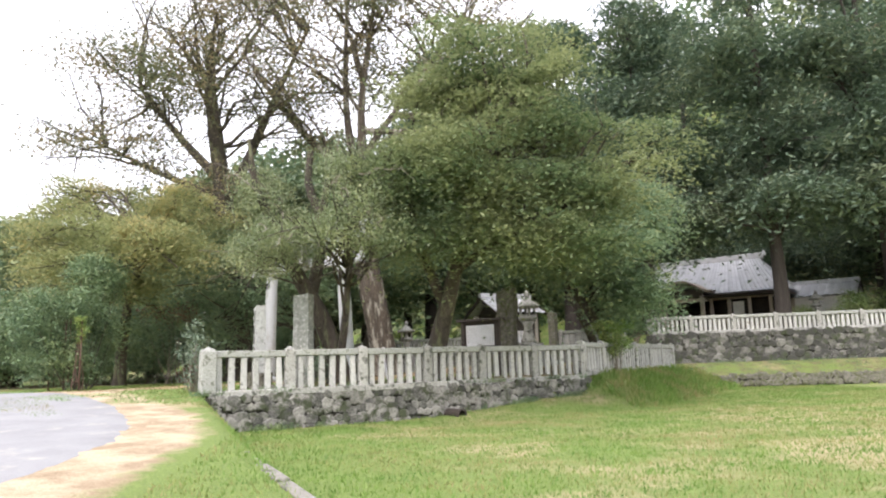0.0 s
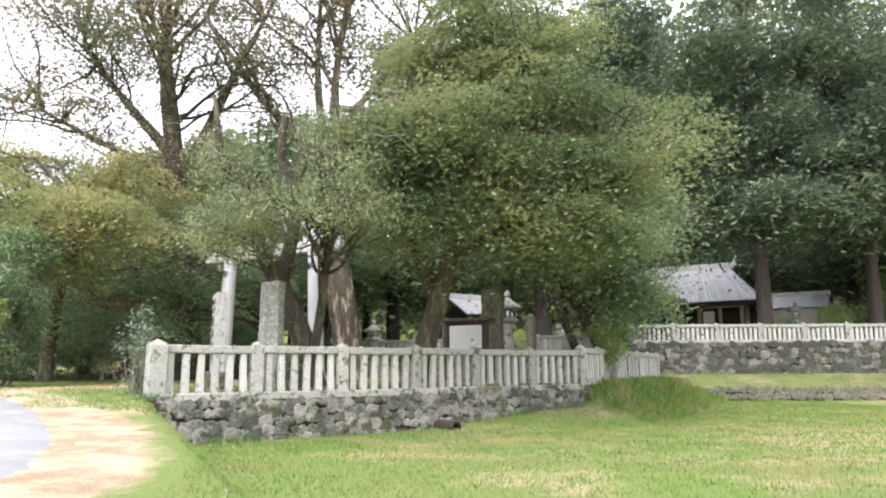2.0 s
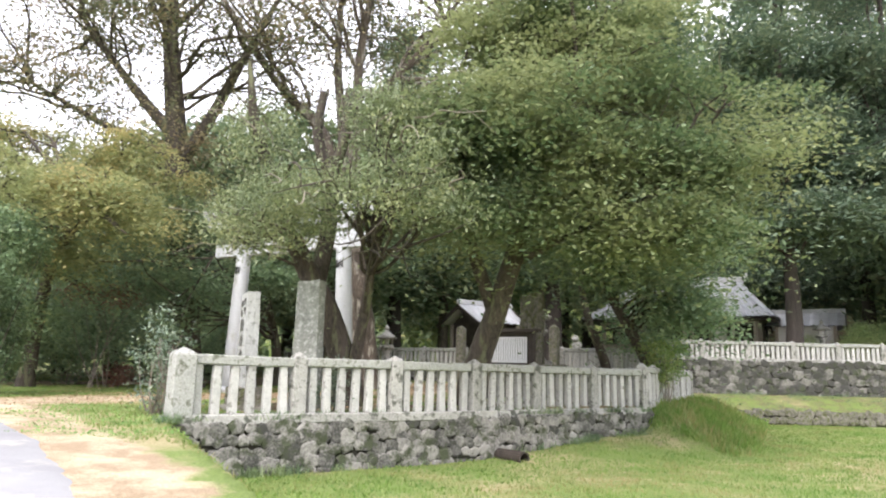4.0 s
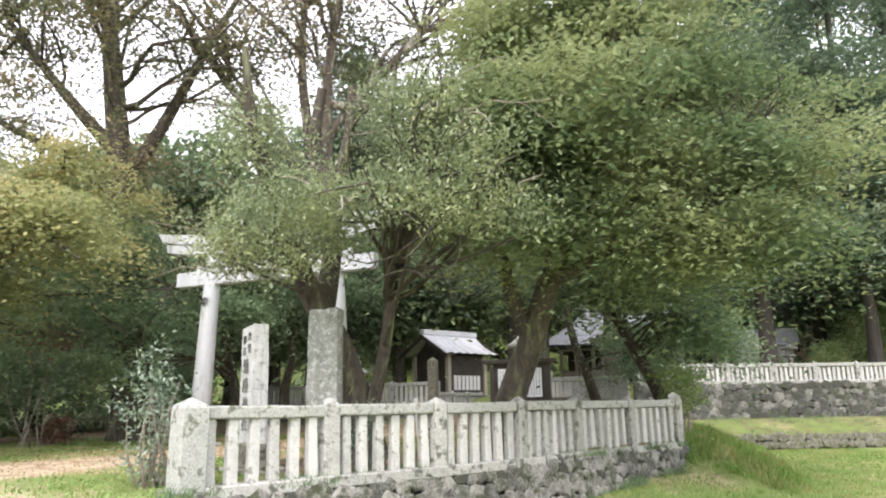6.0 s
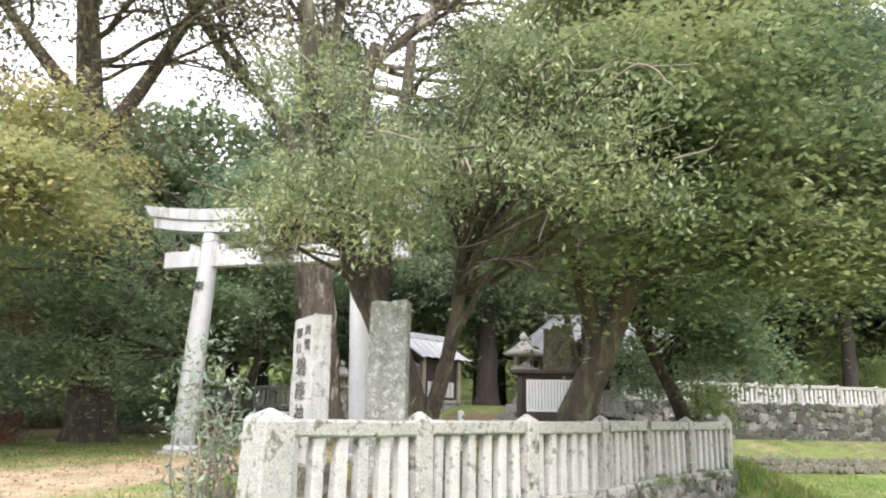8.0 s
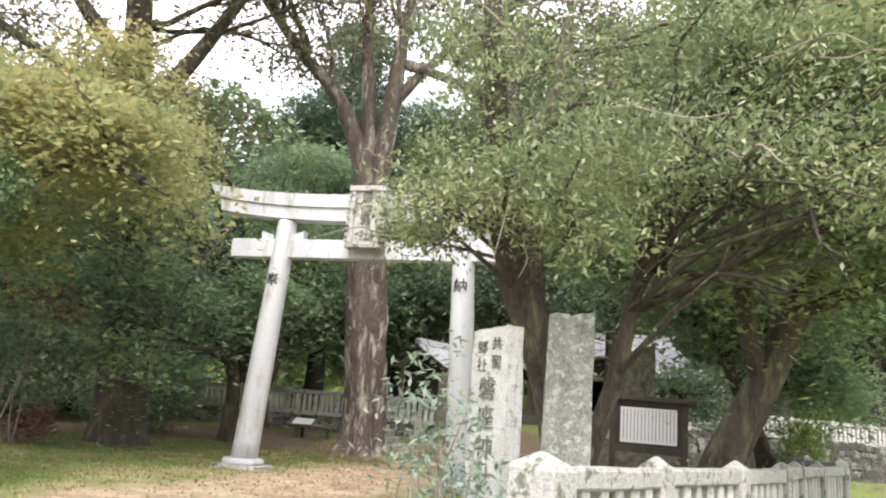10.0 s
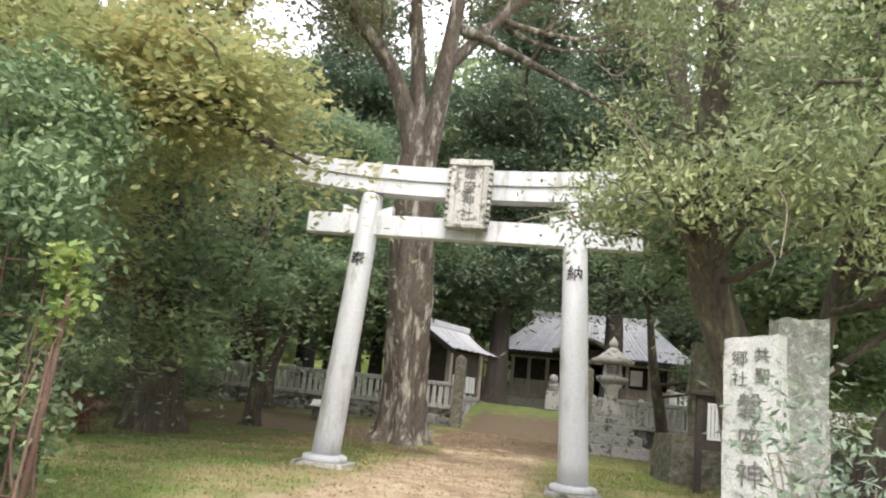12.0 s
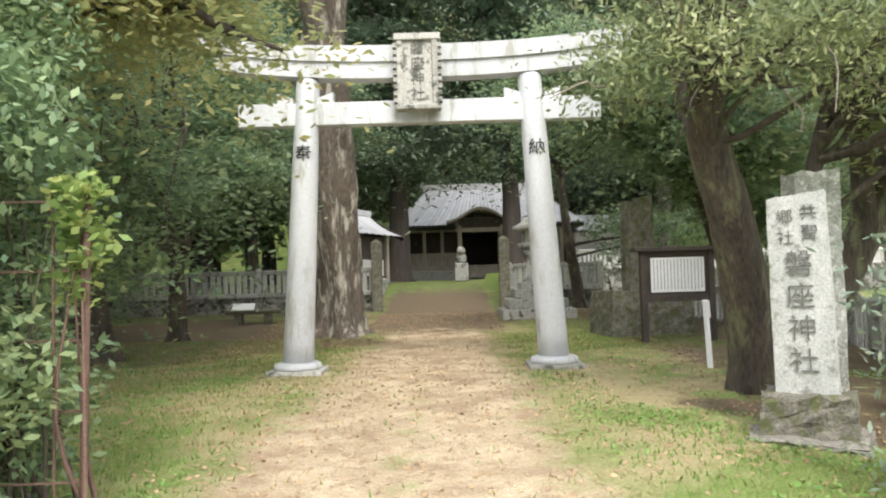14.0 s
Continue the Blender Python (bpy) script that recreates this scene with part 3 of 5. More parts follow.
def build_torii():
    t = empty("torii_gate", TORII_POSE, label="pale grey granite torii gate with curved lintel over a sandy approach", category="torii gate")
    for s in (-1, 1):
        p = part("pillar", lathe([(0.225, 0.14), (0.222, 0.5), (0.205, 2.2), (0.185, 3.6), (0.175, 4.30), (0.16, 4.36)], 28), GRANITE, t)
        p.matrix_basis = pose(s * 1.89, 0, 0, 0, -s * 3.1, 0)
        bm = boxes((-0.40, 0.40, -0.34, 0.34, -0.05, 0.07), w=0.012)
        pl = part("plinth", bm, WEATHERED, t, "flat plinth slab")
        pl.matrix_basis = pose(s * 1.89, 0, 0.0)
        ring = part("foot_ring", lathe([(0.34, 0.07), (0.35, 0.10), (0.34, 0.15), (0.30, 0.17), (0.235, 0.175)], 28), GRANITE, t)
        ring.matrix_basis = pose(s * 1.89, 0, 0)
        for e in (-1, 1):
            bm = bmesh.new()
            xi, xo = 1.69 + 0.185 * e, 1.69 + e * 0.42
            vs = [bm.verts.new(c) for c in ((xi, -0.07, 4.0), (xo, -0.07, 4.0), (xo, -0.07, 4.16), (xi, -0.07, 4.08),
                                            (xi, 0.07, 4.0), (xo, 0.07, 4.0), (xo, 0.07, 4.16), (xi, 0.07, 4.08))]
            for q in ((0, 1, 2, 3), (7, 6, 5, 4), (0, 4, 5, 1), (1, 5, 6, 2), (2, 6, 7, 3), (3, 7, 4, 0)):
                bm.faces.new([vs[i] for i in q])
            w = part("wedge", bm, GRANITE, t)
            if s < 0:
                w.matrix_basis = pose(0, 0, 0, 0, 0, 180)
    part("tie_beam", boxes((-2.69, 2.69, -0.10, 0.10, 3.66, 4.0), w=0.012), GRANITE, t)
    part("lower_lintel", curved_beam(2.98, 4.33, 4.56, 0.15, 0.20, 0.06), GRANITE, t)
    part("top_lintel", curved_beam(3.10, 4.564, 4.80, 0.20, 0.22, 0.16), GRANITE, t)
    plq = part("name_plaque", boxes((-0.25, 0.25, -0.36, -0.24, 3.86, 4.82), w=0.01), WEATHERED, t, "carved granite name plaque")
    part("frame", boxes((-0.30, -0.21, -0.40, -0.22, 3.84, 4.84), (0.21, 0.30, -0.40, -0.22, 3.84, 4.84),
                        (-0.34, 0.34, -0.42, -0.20, 4.80, 4.90), (-0.33, 0.33, -0.42, -0.20, 3.79, 3.86), w=0.012), WEATHERED, plq)
    for s in (-1, 1):
        bm = bmesh.new()
        for k in range(9):
            box(bm, s * 0.325 - 0.025, s * 0.325 + 0.025, -0.40, -0.24, 3.90 + k * 0.1, 3.96 + k * 0.1)
        part("scalloped_edge", bm, WEATHERED, plq)
    for k, ch in enumerate("磐座神社"):
        text_mesh("character", ch, 0.21, 0.006, plq, CARVED, pose(0, -0.367, 4.68 - k * 0.225, 90, 0, 0), "", 0.0)
    for s, ch in ((-1, "奉"), (1, "納")):
        text_mesh("character", ch, 0.25, 0.004, t, INK, pose(s * 1.715, -0.199, 3.22, 90, 0, 0), "black painted character", -0.002, 0.195)


build_torii()

# ---- stone fence and retaining wall ----


def stone_post(w, h, peak, seed=0):
    r = random.Random(seed)
    bm = bmesh.new()
    box(bm, -w / 2, w / 2, -w / 2, w / 2, 0, h - peak)
    bmesh.ops.delete(bm, geom=[f for f in bm.faces if f.calc_center_median().z > h - peak - 1e-4], context="FACES")
    top = [v for v in bm.verts if v.co.z > h - peak - 1e-4]
    top.sort(key=lambda v: math.atan2(v.co.y, v.co.x))
    ap = bm.verts.new((0, 0, h))
    for i in range(4):
        bm.faces.new((top[i], top[(i + 1) % 4], ap))
    bevel(bm, 0.018)
    for v in bm.verts:
        v.co += Vector((r.uniform(-1, 1), r.uniform(-1, 1), r.uniform(-1, 1))) * 0.006
    return bm


def mesh_of(name, bm, mat):
    me = bpy.data.meshes.new(name)
    bm.to_mesh(me)
    bm.free()
    me.materials.append(mat)
    return me


def baluster_mesh(k, h):
    r = random.Random(k)
    bm = bmesh.new()
    box(bm, -0.068, 0.068, -0.06, 0.06, 0, h, top=0.94)
    bevel(bm, 0.016)
    for v in bm.verts:
        v.co += Vector((r.uniform(-1, 1), r.uniform(-1, 1), 0)) * 0.007
    return mesh_of("baluster", bm, PALE_STONE)


PALE_STONE = material("pale_weathered_stone", (0.28, 0.28, 0.26), (0.56, 0.555, 0.52), 0.9, 5, 60, 0.5, (0.15, 0.15, 0.12), 5.0, 0.60, island=0.15)
BALUSTERS = [baluster_mesh(k, 0.62) for k in range(4)]


def stone_fence(label, posts, z, height, per_bay, post_w=0.24, first_w=None, group="", rail_mat=None):
    f = empty("stone_fence", pose(*posts[0], z), label=label, category="stone fence", group=group)
    o = Vector((*posts[0], z))
    for i, (x, y) in enumerate(posts):
        w = first_w if (i == 0 and first_w) else post_w
        j = min(i, len(posts) - 2)
        ang = math.degrees(math.atan2(posts[j + 1][1] - posts[j][1], posts[j + 1][0] - posts[j][0]))
        m = mesh_of("post", stone_post(w, height, 0.10, i), LICHEN if first_w and i == 0 else WEATHERED)
        part("post", m, WEATHERED, f, "", Matrix.Translation(-o) @ pose(x, y, z, random.uniform(-1, 1), random.uniform(-1, 1), ang + random.uniform(-2, 2)))
    for a, b in zip(posts, posts[1:]):
        d = math.hypot(b[0] - a[0], b[1] - a[1])
        ang = math.degrees(math.atan2(b[1] - a[1], b[0] - a[0]))
        m = Matrix.Translation(-o) @ pose(*a, z, 0, 0, ang)
        rail = bmesh.new()
        box(rail, post_w / 2, d - post_w / 2, -0.10, 0.10, height - 0.25, height - 0.10)
        bmesh.ops.subdivide_edges(rail, edges=[e for e in rail.edges if e.calc_length() > 0.6], cuts=6)
        for v in rail.verts:
            v.co += Vector((0, random.uniform(-1, 1), random.uniform(-1, 1))) * 0.008
        bevel(rail, 0.02)
        part("rail", rail, LICHEN, f, "", m @ pose(0, 0, random.uniform(-0.012, 0.012), 0, random.uniform(-0.4, 0.4), 0))
        sill = boxes((0, d, -0.15, 0.15, -0.10, 0.055), w=0.02)
        part("sill", sill, WEATHERED, f, "", m)
        for k in range(per_bay):
            x = post_w / 2 + (d - post_w) * (k + 0.5) / per_bay
            sc = (height - 0.25 - 0.04) / 0.62
            part("baluster", random.choice(BALUSTERS), WEATHERED, f, "",
                 m @ pose(x, 0, 0.04, 0, random.uniform(-1.5, 1.5), random.uniform(-5, 5) + random.choice((0, 180))) @ Matrix.Diagonal((1, 1, sc, 1)))
    return f


stone_fence("weathered lichen-spotted granite fence on a low rubble wall", FENCE, -0.10, 1.04, 6, 0.23, 0.33)
SIDE = [(FENCE[-1][0] + (SIDE_END[0] - FENCE[-1][0]) * k / 6, FENCE[-1][1] + (SIDE_END[1] - FENCE[-1][1]) * k / 6) for k in range(7)]
stone_fence("weathered granite fence climbing beside a grassy bank", SIDE, 0.02, 1.0, 6, 0.22)
UPPER = [(9.8 + 1.95 * k, WALL_Y + 0.25 - 0.055 * k) for k in range(12)]
stone_fence("long granite fence on the high rubble wall", UPPER, 1.55, 0.84, 8, 0.22)


def stone_shape(k):
    """An irregular rounded wall stone about 1 m across, its face towards -y."""
    r = random.Random(100 + k)
    bm = bmesh.new()
    n = r.randint(5, 7)
    ph = r.uniform(0, 6.28)
    ring = [(0.52 * math.cos(ph + 6.283 * i / n) * r.uniform(0.82, 1.1), 0.52 * math.sin(ph + 6.283 * i / n) * r.uniform(0.82, 1.1)) for i in range(n)]
    a = [bm.verts.new((x, 0.3, z)) for x, z in ring]
    b = [bm.verts.new((x, -0.15, z)) for x, z in ring]
    c = [bm.verts.new((x * 0.72, -0.32 + r.uniform(-0.06, 0.06), z * 0.72)) for x, z in ring]
    for i in range(n):
        j = (i + 1) % n
        bm.faces.new((a[i], a[j], b[j], b[i]))
        bm.faces.new((b[i], b[j], c[j], c[i]))
    bm.faces.new(c)
    bmesh.ops.recalc_face_normals(bm, faces=bm.faces)
    return mesh_of("stone", bm, RUBBLE)


STONES = [stone_shape(k) for k in range(12)]


def wall_run(a, b, z0a, z0b, z1, size, batter=0.12):
    """Poses of stones that fill a rubble face from a to b."""
    L = math.hypot(b[0] - a[0], b[1] - a[1])
    ang = math.degrees(math.atan2(b[1] - a[1], b[0] - a[0]))
    out = []
    r = random.Random(int(L * 100))
    zmin = min(z0a, z0b)
    row = 0
    z = z1 - size * 0.42
    while z > zmin - size * 0.3:
        x = r.uniform(0, size)
        while x < L:
            s = size * r.uniform(0.72, 1.35)
            zz = z + r.uniform(-0.18, 0.18) * size
            if zz > z0a + (z0b - z0a) * x / L - size * 0.4:
                out.append(pose(*a, 0, 0, 0, ang) @ pose(x, -batter * (z1 - zz) - 0.02, zz, r.uniform(-9, 9), r.uniform(-20, 20), r.uniform(-6, 6)) @ Matrix.Diagonal((s * 1.32, s * 0.42, s * 1.02, 1)))
            x += s * 0.98
        z -= size * 0.72
        row += 1
    return out


def rubble_wall(name, label, a, b, z0a, z0b, z1, size, single, thick=0.35, facing=None):
    L = math.hypot(b[0] - a[0], b[1] - a[1])
    ang = math.degrees(math.atan2(b[1] - a[1], b[0] - a[0]))
    bm = bmesh.new()
    low = min(z0a, z0b) - 0.4
    vs = [bm.verts.new(c) for c in ((0, -0.12 * (z1 - low) + 0.06, low), (L, -0.12 * (z1 - low) + 0.06, low), (L, thick, low), (0, thick, low),
                                    (0, 0.06, z1 - 0.03), (L, 0.06, z1 - 0.03), (L, thick, z1 - 0.03), (0, thick, z1 - 0.03))]
    for q in ((3, 2, 1, 0), (4, 5, 6, 7), (0, 1, 5, 4), (1, 2, 6, 5), (2, 3, 7, 6), (3, 0, 4, 7)):
        bm.faces.new([vs[i] for i in q])
    w = part(name, bm, EARTHJOINT, None, "", pose(*a, 0, 0, 0, ang))
    tagged(w, label, "stone wall", kind="structure")
    inv = w.matrix_basis.inverted()
    ms = wall_run(a, b, z0a, z0b, z1, size)
    r = random.Random(5)
    if single:
        for m in ms:
            part("stone", r.choice(STONES), RUBBLE, w, "", inv @ m)
    else:
        big = bmesh.new()
        for m in ms:
            n0 = len(big.verts)
            big.from_mesh(r.choice(STONES))
            big.verts.ensure_lookup_table()
            for v in big.verts[n0:]:
                v.co = inv @ m @ v.co
        tagged(part("stonework", big, facing or RUBBLE, w), kind="stuff")
    return w


def off(a, b, d):
    L = math.hypot(b[0] - a[0], b[1] - a[1])
    return ((b[1] - a[1]) / L * d, -(b[0] - a[0]) / L * d)


o0 = off(FENCE[0], FENCE[-1], 0.10)
fa = (FENCE[0][0] + o0[0] - 0.25, FENCE[0][1] + o0[1] - 0.18)
fm = (FENCE[3][0] + o0[0], FENCE[3][1] + o0[1])
fb = (FENCE[6][0] + o0[0] + 0.15, FENCE[6][1] + o0[1] + 0.1)
rubble_wall("wall_south", "low mossy rubble retaining wall under the stone fence", fa, fm, -0.85, -0.98, -0.16, 0.24, True)
rubble_wall("wall_south_east", "low rubble retaining wall ending in a grassy bank", fm, fb, -0.98, -0.90, -0.16, 0.24, True)
rubble_wall("wall_west", "short mossy rubble wall beside the lane", (fa[0] - 0.3, fa[1] + 1.4), fa, -0.3, -0.7, -0.16, 0.24, True)
rubble_wall("wall_upper", "high grey rubble retaining wall of the shrine terrace", (9.6, WALL_Y + 0.06), (31.5, WALL_Y - 0.95), 0.0, 0.0, 1.50, 0.34, False)
rubble_wall("edging_stones", "low row of pale edging stones below a grass strip", (10.2, 31.25), (32, 30.15), -0.9, -0.9, -0.42, 0.32, False, facing=MOSSY)

# kerb of the lane and the drain pipe
kerb = bmesh.new()
for k in range(14):
    box(kerb, k * 1.0 + 0.01, k * 1.0 + 0.985, -0.07, 0.07, -0.22, 0.02 + random.uniform(-0.02, 0.02))
bevel(kerb, 0.012)
kang = math.degrees(math.atan2(15.0 - 7.2, -4.3 + 0.02))
kx, ky = 1.95, 2.6
tagged(part("kerb", kerb, CONCRETE, None, "", pose(kx, ky, -0.80, 0, -1.9, kang)), "mossy concrete kerb between lane verge and field", "kerb", kind="structure")


def build_pipe():
    t = empty("drain_outlet", pose(1.25, 17.75, -0.98, 0, 0, 33), label="dark drain outlet with a concrete lip below the rubble wall", category="drain")
    bm = bmesh.new()
    for i in range(16):
        a0, a1 = 2 * math.pi * i / 16, 2 * math.pi * (i + 1) / 16
        q = []
        for r, y in ((0.10, -0.10), (0.13, -0.10), (0.13, 0.6), (0.10, 0.6)):
            q.append([bm.verts.new((r * math.cos(a), y, 0.12 + r * math.sin(a))) for a in (a0, a1)])
        for k in range(4):
            a, b = q[k], q[(k + 1) % 4]
            bm.faces.new((a[0], a[1], b[1], b[0]))
    part("pipe", bm, TIMBER_DARK, t)
    part("lip", boxes((0.2, 1.1, -0.25, 0.15, -0.1, 0.06), w=0.02), CONCRETE, t)


build_pipe()

# ---- inscribed stones ----
FACE = -64.0


def rough_slab(w, d, h, seed, top_cut=0.0, jag=0.02):
    r = random.Random(seed)
    bm = bmesh.new()
    box(bm, -w / 2, w / 2, -d / 2, d / 2, 0, h, top=0.94)
    bmesh.ops.subdivide_edges(bm, edges=list(bm.edges), cuts=5, use_grid_fill=True)
    for v in bm.verts:
        k = v.co.z / h
        v.co += Vector((r.uniform(-1, 1), r.uniform(-1, 1), r.uniform(-1, 1))) * jag
        if k > 0.97:
            v.co.z += top_cut * v.co.x / w + r.uniform(-1, 1) * jag
    return bm


def build_sign_stone():
    t = empty("sign_stone", pose(-3.70, 17.22, 0, 0, 0, FACE), label="pale lichen-covered granite pillar with carved shrine name on a mossy block", category="stone pillar")
    p = part("pillar", rough_slab(0.46, 0.24, 1.66, 3, 0.05, 0.006), SIGN_STONE, t, "", pose(0, 0, 0.30, 0, -1.0, 0))
    b = rough_slab(0.72, 0.56, 0.36, 9, 0, 0.022)
    part("base_block", b, MOSSY, t, "dark mossy base block", pose(0, 0, -0.04))
    part("base_slab", rough_slab(0.92, 0.76, 0.09, 12, 0, 0.02), CONCRETE, t, "", pose(0, -0.05, -0.09))
    for k, ch in enumerate("磐座神社"):
        text_mesh("character", ch, 0.225, 0.006, p, CARVED, pose(0.0, -0.130, 1.08 - k * 0.265, 90, 0, 0), "", 0.002)
    for k, ch in enumerate("郷社"):
        text_mesh("character", ch, 0.135, 0.006, p, CARVED, pose(-0.085, -0.122, 1.47 - k * 0.17, 90, 0, 0), "", 0.002)
    for k, ch in enumerate("共聖"):
        text_mesh("character", ch, 0.135, 0.006, p, CARVED, pose(0.095, -0.122, 1.50 - k * 0.165, 90, 0, 0), "", 0.002)


build_sign_stone()
t = empty("standing_stone", pose(-2.72, 17.72, 0, 0, 0, -24), label="tall lichen-grey standing stone slab beside the carved pillar", category="standing stone")
part("slab", rough_slab(0.50, 0.24, 2.33, 21, 0.04, 0.012), SLAB_STONE, t, "", pose(0, 0, -0.06, 0, 0.5, 0))


def build_board():
    t = empty("notice_board", pose(1.80, 23.08, 0, 0, 0, -30), label="dark timber notice board with a white panel of text", category="notice board")
    for s in (-1, 1):
        part("post", boxes((s * 0.66 - 0.06, s * 0.66 + 0.06, -0.06, 0.06, -0.05, 1.76), w=0.008), TIMBER_DARK, t)
    part("cap", boxes((-0.86, 0.86, -0.15, 0.15, 1.74, 1.83), w=0.012), TIMBER_DARK, t)
    part("rail", boxes((-0.60, 0.60, -0.035, 0.035, 0.78, 0.90), w=0.006), TIMBER_DARK, t)
    part("back_panel", boxes((-0.60, 0.60, -0.02, 0.02, 0.90, 1.74)), TIMBER_DARK, t)
    p = part("text_panel", boxes((-0.52, 0.52, -0.045, -0.021, 0.96, 1.62), w=0.004), PANEL, t, "white panel with columns of small writing")
    r = random.Random(4)
    for k in range(15):
        x = -0.46 + k * 0.066
        z = 1.58
        bm = bmesh.new()
        while z > 1.02:
            h = r.uniform(0.012, 0.02)
            box(bm, x - 0.009, x + 0.009, -0.048, -0.0455, z - h, z)
            z -= h + r.uniform(0.006, 0.012)
        part("line_of_writing", bm, CARVED, p)


build_board()
t = empty("boundary_stake", pose(-0.93, 20.3, 0, 0, 0, 10), label="thin white marker stake leaning in the grass", category="stake")
part("stake", boxes((-0.03, 0.03, -0.03, 0.03, -0.05, 0.95), w=0.006), PANEL, t, "", pose(0, 0, 0, 0, -5, 0))
part("label_plate", boxes((-0.04, 0.04, -0.045, -0.032, 0.70, 0.94)), PLASTER, t, "", pose(0, 0, 0, 0, -5, 0))
t = empty("memorial_stone", pose(2.75, 24.9, 0, 0, 0, -20), label="rough upright memorial stone on a mossy block plinth", category="memorial stone")
part("stone", rough_slab(0.62, 0.4, 2.0, 31, 0.2, 0.05), MOSSY, t, "", pose(0, 0, 0.95))
part("plinth", rough_slab(1.9, 1.2, 1.0, 33, 0, 0.03), MOSSY, t, "", pose(0, 0, -0.05))


def build_lantern(x, y, s=1.0, ang=-33):
    t = empty("stone_lantern", pose(x, y, gz(x, y) - 0.05, 0, 0, ang) @ Matrix.Scale(s, 4), label="grey granite stone lantern on a stepped base", category="stone lantern", group="stone lanterns")
    part("base_step", boxes((-1.0, 1.0, -1.0, 1.0, 0, 0.28), w=0.02), WEATHERED, t)
    part("base_step", boxes((-0.82, 0.82, -0.82, 0.82, 0.281, 0.56), w=0.02), WEATHERED, t)
    part("base_step", boxes((-0.62, 0.62, -0.62, 0.62, 0.561, 0.82), w=0.02), WEATHERED, t)
    part("base_step", boxes((-0.45, 0.45, -0.45, 0.45, 0.821, 1.02), w=0.02), WEATHERED, t)
    part("shaft", lathe([(0.36, 1.02), (0.26, 1.2), (0.19, 1.5), (0.18, 1.75), (0.30, 1.9)], 16), WEATHERED, t)
    part("platform", lathe([(0.30, 1.9), (0.44, 2.0), (0.44, 2.1), (0.34, 2.12)], 6), WEATHERED, t)
    bm = bmesh.new()
    for a in range(4):
        m = pose(0, 0, 0, 0, 0, a * 90)
        box(bm, 0.16, 0.25, -0.25, -0.16, 2.121, 2.46, m)
        box(bm, -0.16, 0.16, -0.24, -0.18, 2.121, 2.18, m)
    part("fire_box", bm, WEATHERED, t)
    part("roof", lathe([(0.30, 2.46), (0.56, 2.47), (0.60, 2.56), (0.40, 2.66), (0.2, 2.82), (0.09, 2.92)], 6), WEATHERED, t)
    part("finial", lathe([(0.09, 2.92), (0.12, 2.98), (0.13, 3.06), (0.06, 3.15), (0.012, 3.22)], 12), WEATHERED, t)
    return t


build_lantern(3.75, 29.7)
build_lantern(-1.55, 31.6, 0.72)
build_lantern(19.5, 38.6, 0.7)

# ---- shrine buildings ----
U_AXIS = np.array([N_AXIS[1], -N_AXIS[0]])
HALL_ANG = math.degrees(math.atan2(-N_AXIS[0], N_AXIS[1]))


def tiled_slope(bm, pa, pb, pc, pd, rows, sag=0.15, tile=0.05):
    """Half-round tile ridges on the slope with eave pa-pb and upper edge pd-pc."""
    pa, pb, pc, pd = (Vector(q) for q in (pa, pb, pc, pd))
    for k in range(rows):
        u = (k + 0.5) / rows
        w = 0.5 / rows
        prev = None
        for j in range(9):
            v = j / 8
            lo, hi = pa.lerp(pb, u), pd.lerp(pc, u)
            la, ha = pa.lerp(pb, u - w), pd.lerp(pc, u - w)
            lb, hb = pa.lerp(pb, u + w), pd.lerp(pc, u + w)
            drop = Vector((0, 0, -sag * 4 * v * (1 - v)))
            c = [la.lerp(ha, v) + drop, lo.lerp(hi, v).lerp(la.lerp(ha, v), 0.5) + drop + Vector((0, 0, tile)),
                 lo.lerp(hi, v).lerp(lb.lerp(hb, v), 0.2) + drop + Vector((0, 0, tile)), lb.lerp(hb, v) + drop]
            cur = [bm.verts.new(q) for q in c]
            if prev:
                for i in range(3):
                    bm.faces.new((prev[i], prev[i + 1], cur[i + 1], cur[i]))
            prev = cur
    return bm


def hip_roof(parent, x0, x1, y0, y1, ze, zr, inset, rows, mat=TILE):
    ym = (y0 + y1) / 2
    r0, r1 = (x0 + inset, ym, zr), (x1 - inset, ym, zr)
    a, b, c, d = (x0, y0, ze), (x1, y0, ze), (x1, y1, ze), (x0, y1, ze)
    bm = bmesh.new()
    tiled_slope(bm, a, b, r1, r0, rows)
    tiled_slope(bm, c, d, r0, r1, rows)
    tiled_slope(bm, b, c, r1, r1, max(6, rows // 2))
    tiled_slope(bm, d, a, r0, r0, max(6, rows // 2))
    part("tiles", bm, mat, parent, "silvery grey roof tiles")
    bm = bmesh.new()
    box(bm, x0 + 0.12, x1 - 0.12, y0 + 0.12, y1 - 0.12, ze - 0.20, ze - 0.06)
    part("eave_board", bm, TIMBER_DARK, parent)
    bm = bmesh.new()
    box(bm, x0 + inset - 0.3, x1 - inset + 0.3, ym - 0.16, ym + 0.16, zr - 0.1, zr + 0.32)
    for s in (x0 + inset - 0.35, x1 - inset + 0.35):
        box(bm, s - 0.12, s + 0.12, ym - 0.2, ym + 0.2, zr + 0.1, zr + 0.55, top=0.5)
    bevel(bm, 0.03)
    part("ridge", bm, mat, parent)


